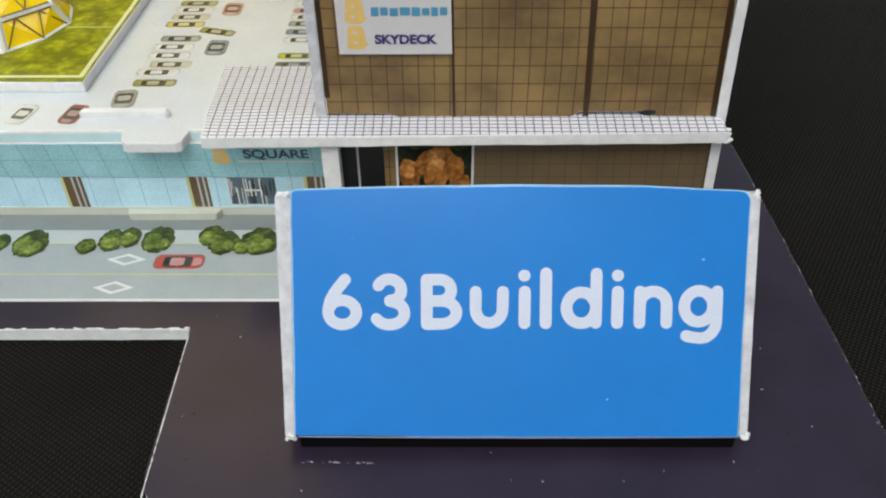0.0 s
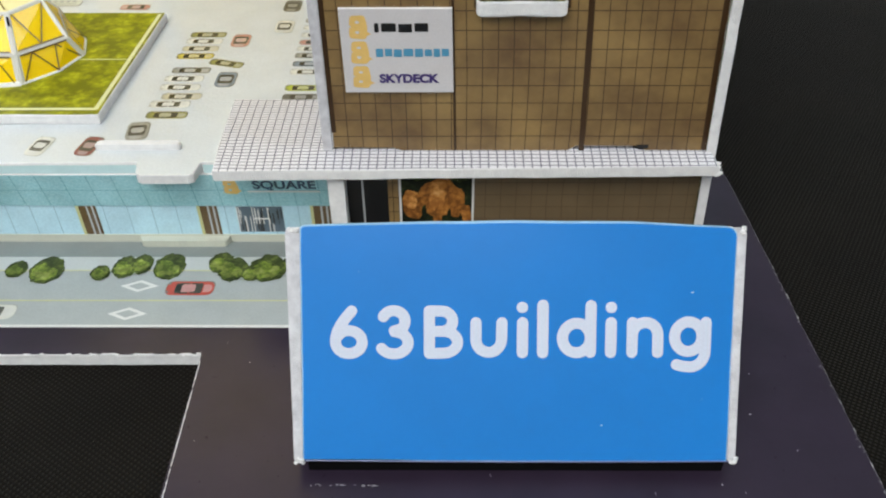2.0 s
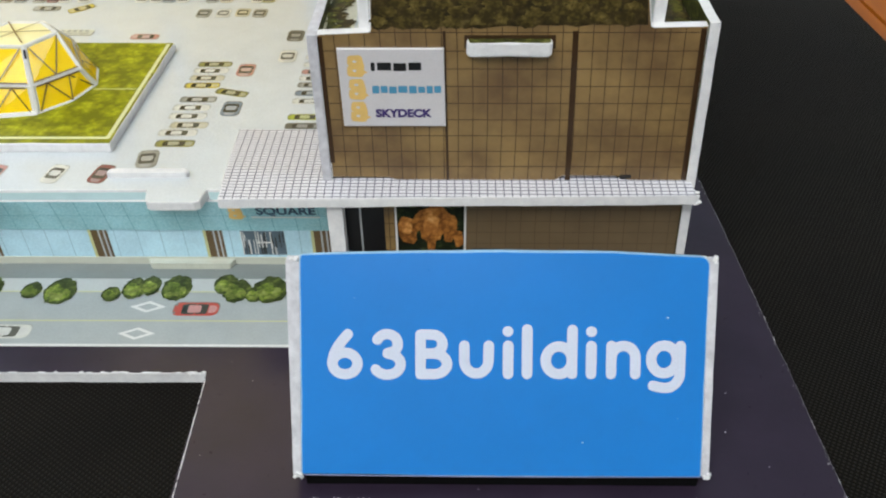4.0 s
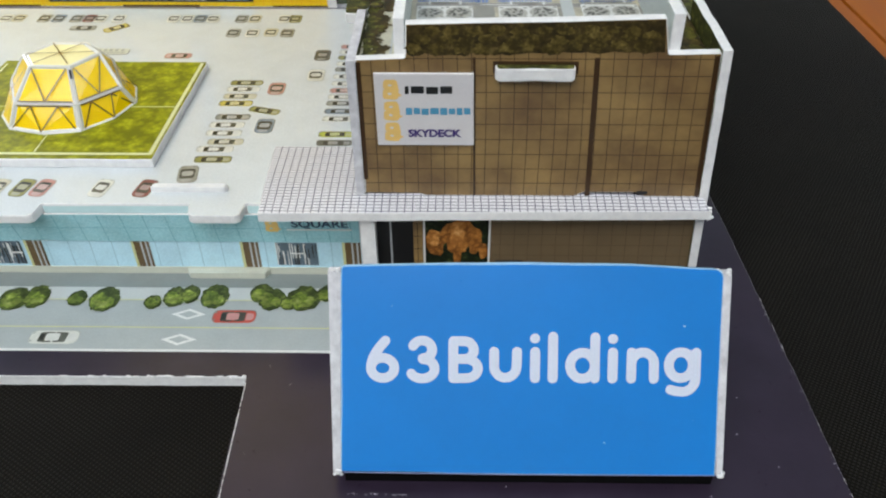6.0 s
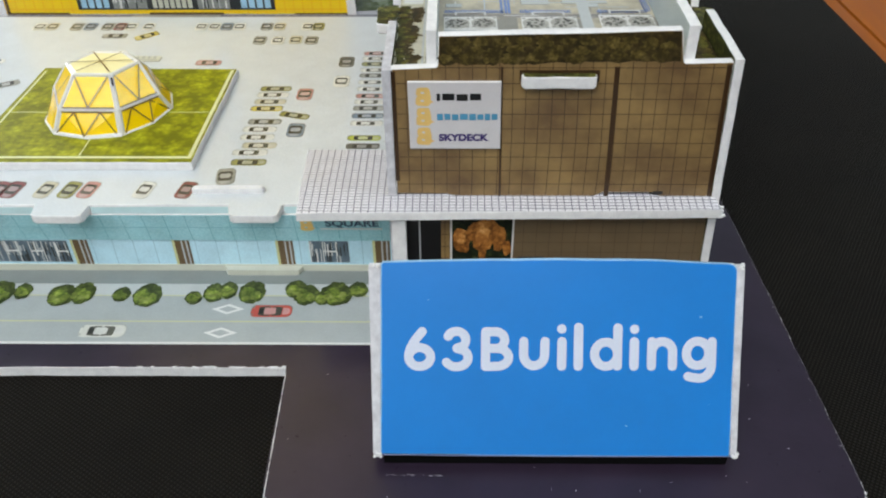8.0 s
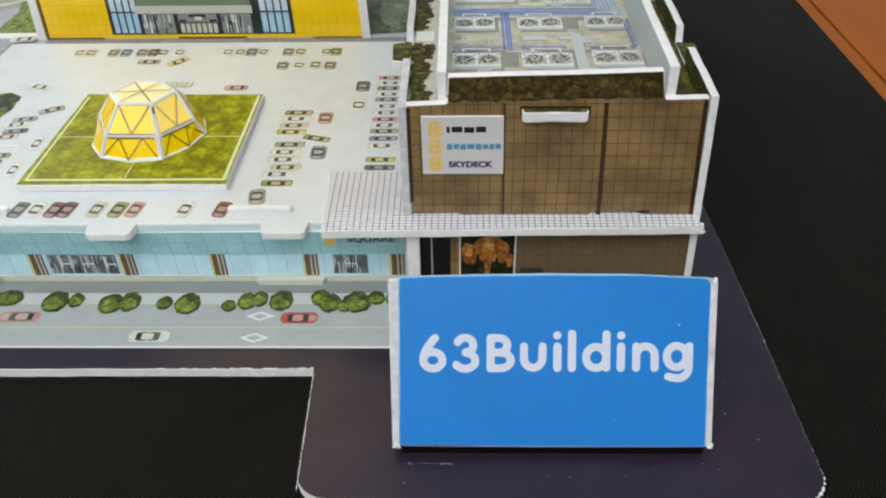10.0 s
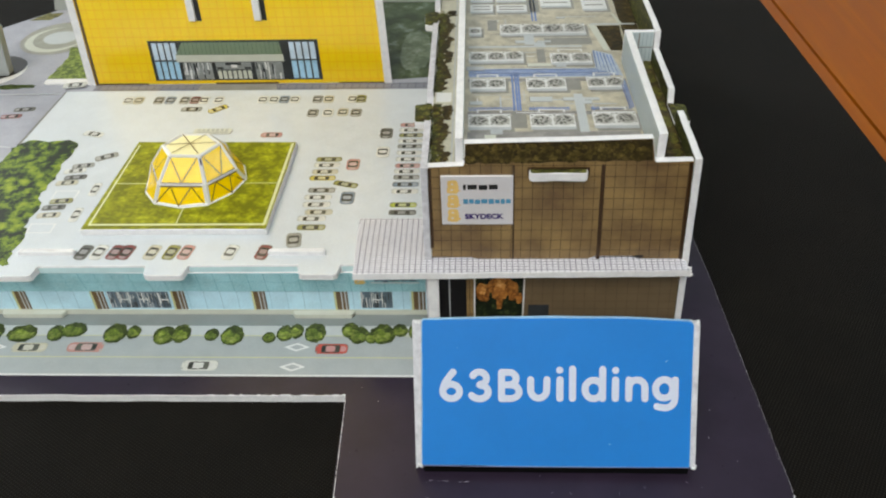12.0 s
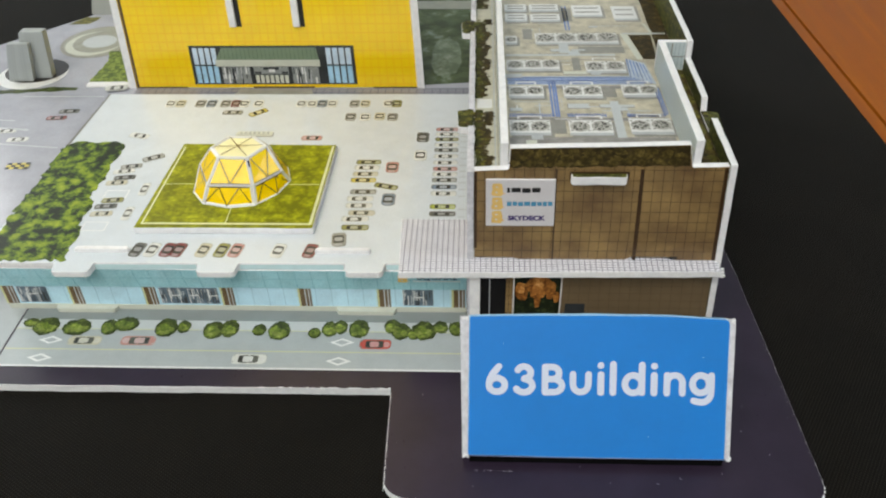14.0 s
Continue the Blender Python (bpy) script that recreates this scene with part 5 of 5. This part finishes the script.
mesh_edge = [on_sign(-1.99 + 0.3 * k, -0.012 - 0.014 * math.sin(math.pi * k / 20), -0.012) for k in range(21)]
for a, b in zip(mesh_edge[:-1], mesh_edge[1:]):
    rod("worn_edge", a, b, 0.009, EDGELILAC, sign)
for cx, cy, cz in ((4.08, 0.0, 0.34), (-2.07, 0.02, 0.33), (-2.1, 1.83, 3.04), (4.08, 1.84, 3.05)):
    for k in range(6):
        rnd = random.Random(round(40 * cx + 9 * cz) + k)
        p = Vector((cx + rnd.uniform(-0.06, 0.05), cy + rnd.uniform(-0.04, 0.02), cz + rnd.uniform(-0.05, 0.05)))
        rod("frayed_nub", p, p + Vector((rnd.uniform(-0.05, 0.05), rnd.uniform(-0.05, 0.0), rnd.uniform(-0.05, 0.05))), 0.028, FOAM, sign)
# added matte black block that stands in for the shadow under the panel
board("bottom_shade", rect(-1.98, 3.99, 0.06, 0.30), 0.0, 0.28, DEEPBLACK, sign, edge=DEEPBLACK, bevel=0.004)


def stroke(points, r, h, cap=8):
    """A flat line of even width with round ends, on the sign's panel; a ring where it ends as it begins."""
    left, right = [], []
    p = [Vector(q) for q in points]
    if len(p) > 4 and (p[0] - p[-1]).length < r * 0.1:
        n = len(p) - 1
        for k in range(n):
            d = (p[(k + 1) % n] - p[k - 1]).normalized()
            left.append(p[k] + Vector((-d.y, d.x)) * r)
            right.append(p[k] - Vector((-d.y, d.x)) * r)
        return [x for pair in zip(left, right) for x in pair], [(2 * k, 2 * k + 1, 2 * ((k + 1) % n) + 1, 2 * ((k + 1) % n)) for k in range(n)]
    for k, q in enumerate(p):
        d = (p[min(k + 1, len(p) - 1)] - p[max(k - 1, 0)]).normalized()
        s = Vector((-d.y, d.x)) * r
        left.append(q + s)
        right.append(q - s)
    v = [x for pair in zip(left, right) for x in pair]
    f = [(2 * k, 2 * k + 1, 2 * k + 3, 2 * k + 2) for k in range(len(p) - 1)]
    for end, sgn in ((0, -1), (len(p) - 1, 1)):
        d = (p[min(end + 1, len(p) - 1)] - p[max(end - 1, 0)]).normalized() * sgn
        s = Vector((-d.y, d.x))
        ids = []
        for j in range(cap + 1):
            a = math.pi * j / cap
            ids.append(len(v))
            v.append(p[end] + s * (math.cos(a) * r) + d * (math.sin(a) * r))
        f.append(tuple(reversed(ids)))
    return v, f


def arc(cx, cy, rx, ry, a0, a1, n=18):
    return [(cx + rx * math.cos(radians(a0 + (a1 - a0) * k / n)), cy + ry * math.sin(radians(a0 + (a1 - a0) * k / n))) for k in range(n + 1)]


K = 0.00812  # centimetres in one unit of the letter drawing


def glyph(name, strokes, r=9.6):
    verts, faces = [], []
    for k, s in enumerate(strokes):
        pts = [(-1.345 + (x - 600) * K, 1.469 + (646 - y) * K * 1.008) for x, y in s]
        v, f = stroke(pts, r * K, 0)
        base_i = len(verts)
        verts += [on_sign(q.x, q.y, 0.006 + 0.0015 * k) for q in v]
        faces += [tuple(base_i + i for i in g) for g in f]
    mesh_object("letter", verts, faces, [LETTER], uv=[(v[0], v[2]) for v in verts], parent=sign, label="white printed " + name)


glyph("digit six", [[(605, 562.5), (596, 573), (587, 585), (580, 598), (576.5, 612)], arc(599.5, 616.5, 23, 20, 0, 360, 36)])
glyph("digit three", [arc(677, 580, 19.5, 18, 205, 410, 22) + [(678, 597)], [(678, 598)] + arc(677, 617.5, 24.5, 19.5, -62, 150, 24)])
glyph("letter B", [[(738, 562.5), (738, 636)], [(738, 562.5)] + arc(759, 580, 19, 17.5, -90, 90) + [(738, 597.5)], [(738, 597.5)] + arc(762, 616.5, 24.5, 19, -90, 90) + [(738, 636)]])
glyph("letter u", [[(818, 582.5), (818, 612)] + arc(840, 611, 22, 23, 180, 0) + [(862.5, 582.5)]])
glyph("letter i", [[(898, 582.5), (898, 634.5)], [(897, 556), (897.3, 556)]], 9.8)
glyph("letter l", [[(932.5, 552.5), (932.7, 634.5)]], 9.8)
glyph("letter d", [arc(990.5, 609, 24, 25.5, 0, 360, 36), [(1014.5, 553), (1014.7, 634)]])
glyph("letter i", [[(1049.5, 582.5), (1049.5, 634)], [(1049, 556), (1049.3, 556)]], 9.8)
glyph("letter n", [[(1086, 582), (1086, 634)], [(1086, 606)] + arc(1108, 604, 21.8, 22, 180, 360) + [(1130, 634)]])
glyph("letter g", [arc(1182, 606.5, 23.5, 25.5, 0, 360, 36), [(1211.3, 581.5), (1211.3, 632)] + arc(1186, 632, 25.3, 27, 0, 96, 16) + [(1172, 657.5), (1163, 655)]])

for sx, su, sr in ((3.42, 2.42, 0.018), (2.2, 0.52, 0.016), (-1.2, 2.7, 0.007), (3.6, 0.9, 0.006)):
    o = ellipse(sx, su, sr, sr * 0.7, 8, 0.3, round(100 * sx))
    mesh_object("dust_speck", [on_sign(p[0], p[1], 0.008) for p in o], [tuple(range(len(o)))], [LETTER], parent=sign)

# ---- small specks of wear on the base and the sign ----
wear = thing("paint_chips", "tiny pale chips and dust specks on the dark base", "chips", kind="stuff")
flecks = []
for k in range(60):
    rnd = random.Random(900 + k)
    if k % 3 == 0:
        y = rnd.uniform(-0.3, 4.2)
        x = 6.20 - 0.028 * y + rnd.uniform(-0.04, 0.0)
    elif k % 3 == 1:
        x, y = rnd.uniform(-9.0, -4.1), 2.30 + rnd.uniform(-0.03, 0.01)
    else:
        x, y = rnd.uniform(-3.8, 6.1), rnd.uniform(-0.9, 2.9)
    r = rnd.uniform(0.002, 0.007)
    flecks.append(ellipse(x, y, r * rnd.uniform(1, 3), r, 7, 0.3, k, rnd.uniform(0, 3)))
for k in range(34):
    rnd = random.Random(980 + k)
    x = rnd.uniform(-1.98, -0.95) if k < 28 else (0.65, 3.94, 3.81, 2.4, 4.9, 5.2)[k - 28]
    y = -0.205 - 0.012 * (x + 1.9) + rnd.uniform(-0.012, 0.012) if k < 28 else (-0.04, -0.19, 0.69, -0.5, 1.9, 0.4)[k - 28]
    flecks.append(ellipse(x, y, rnd.uniform(0.006, 0.03) if k < 28 else 0.011, 0.003 if k < 28 else 0.009, 7, 0.3, k, 0.0))
sheet("chips", flecks, 0.0, [FOAM], wear, thick=0.0005)
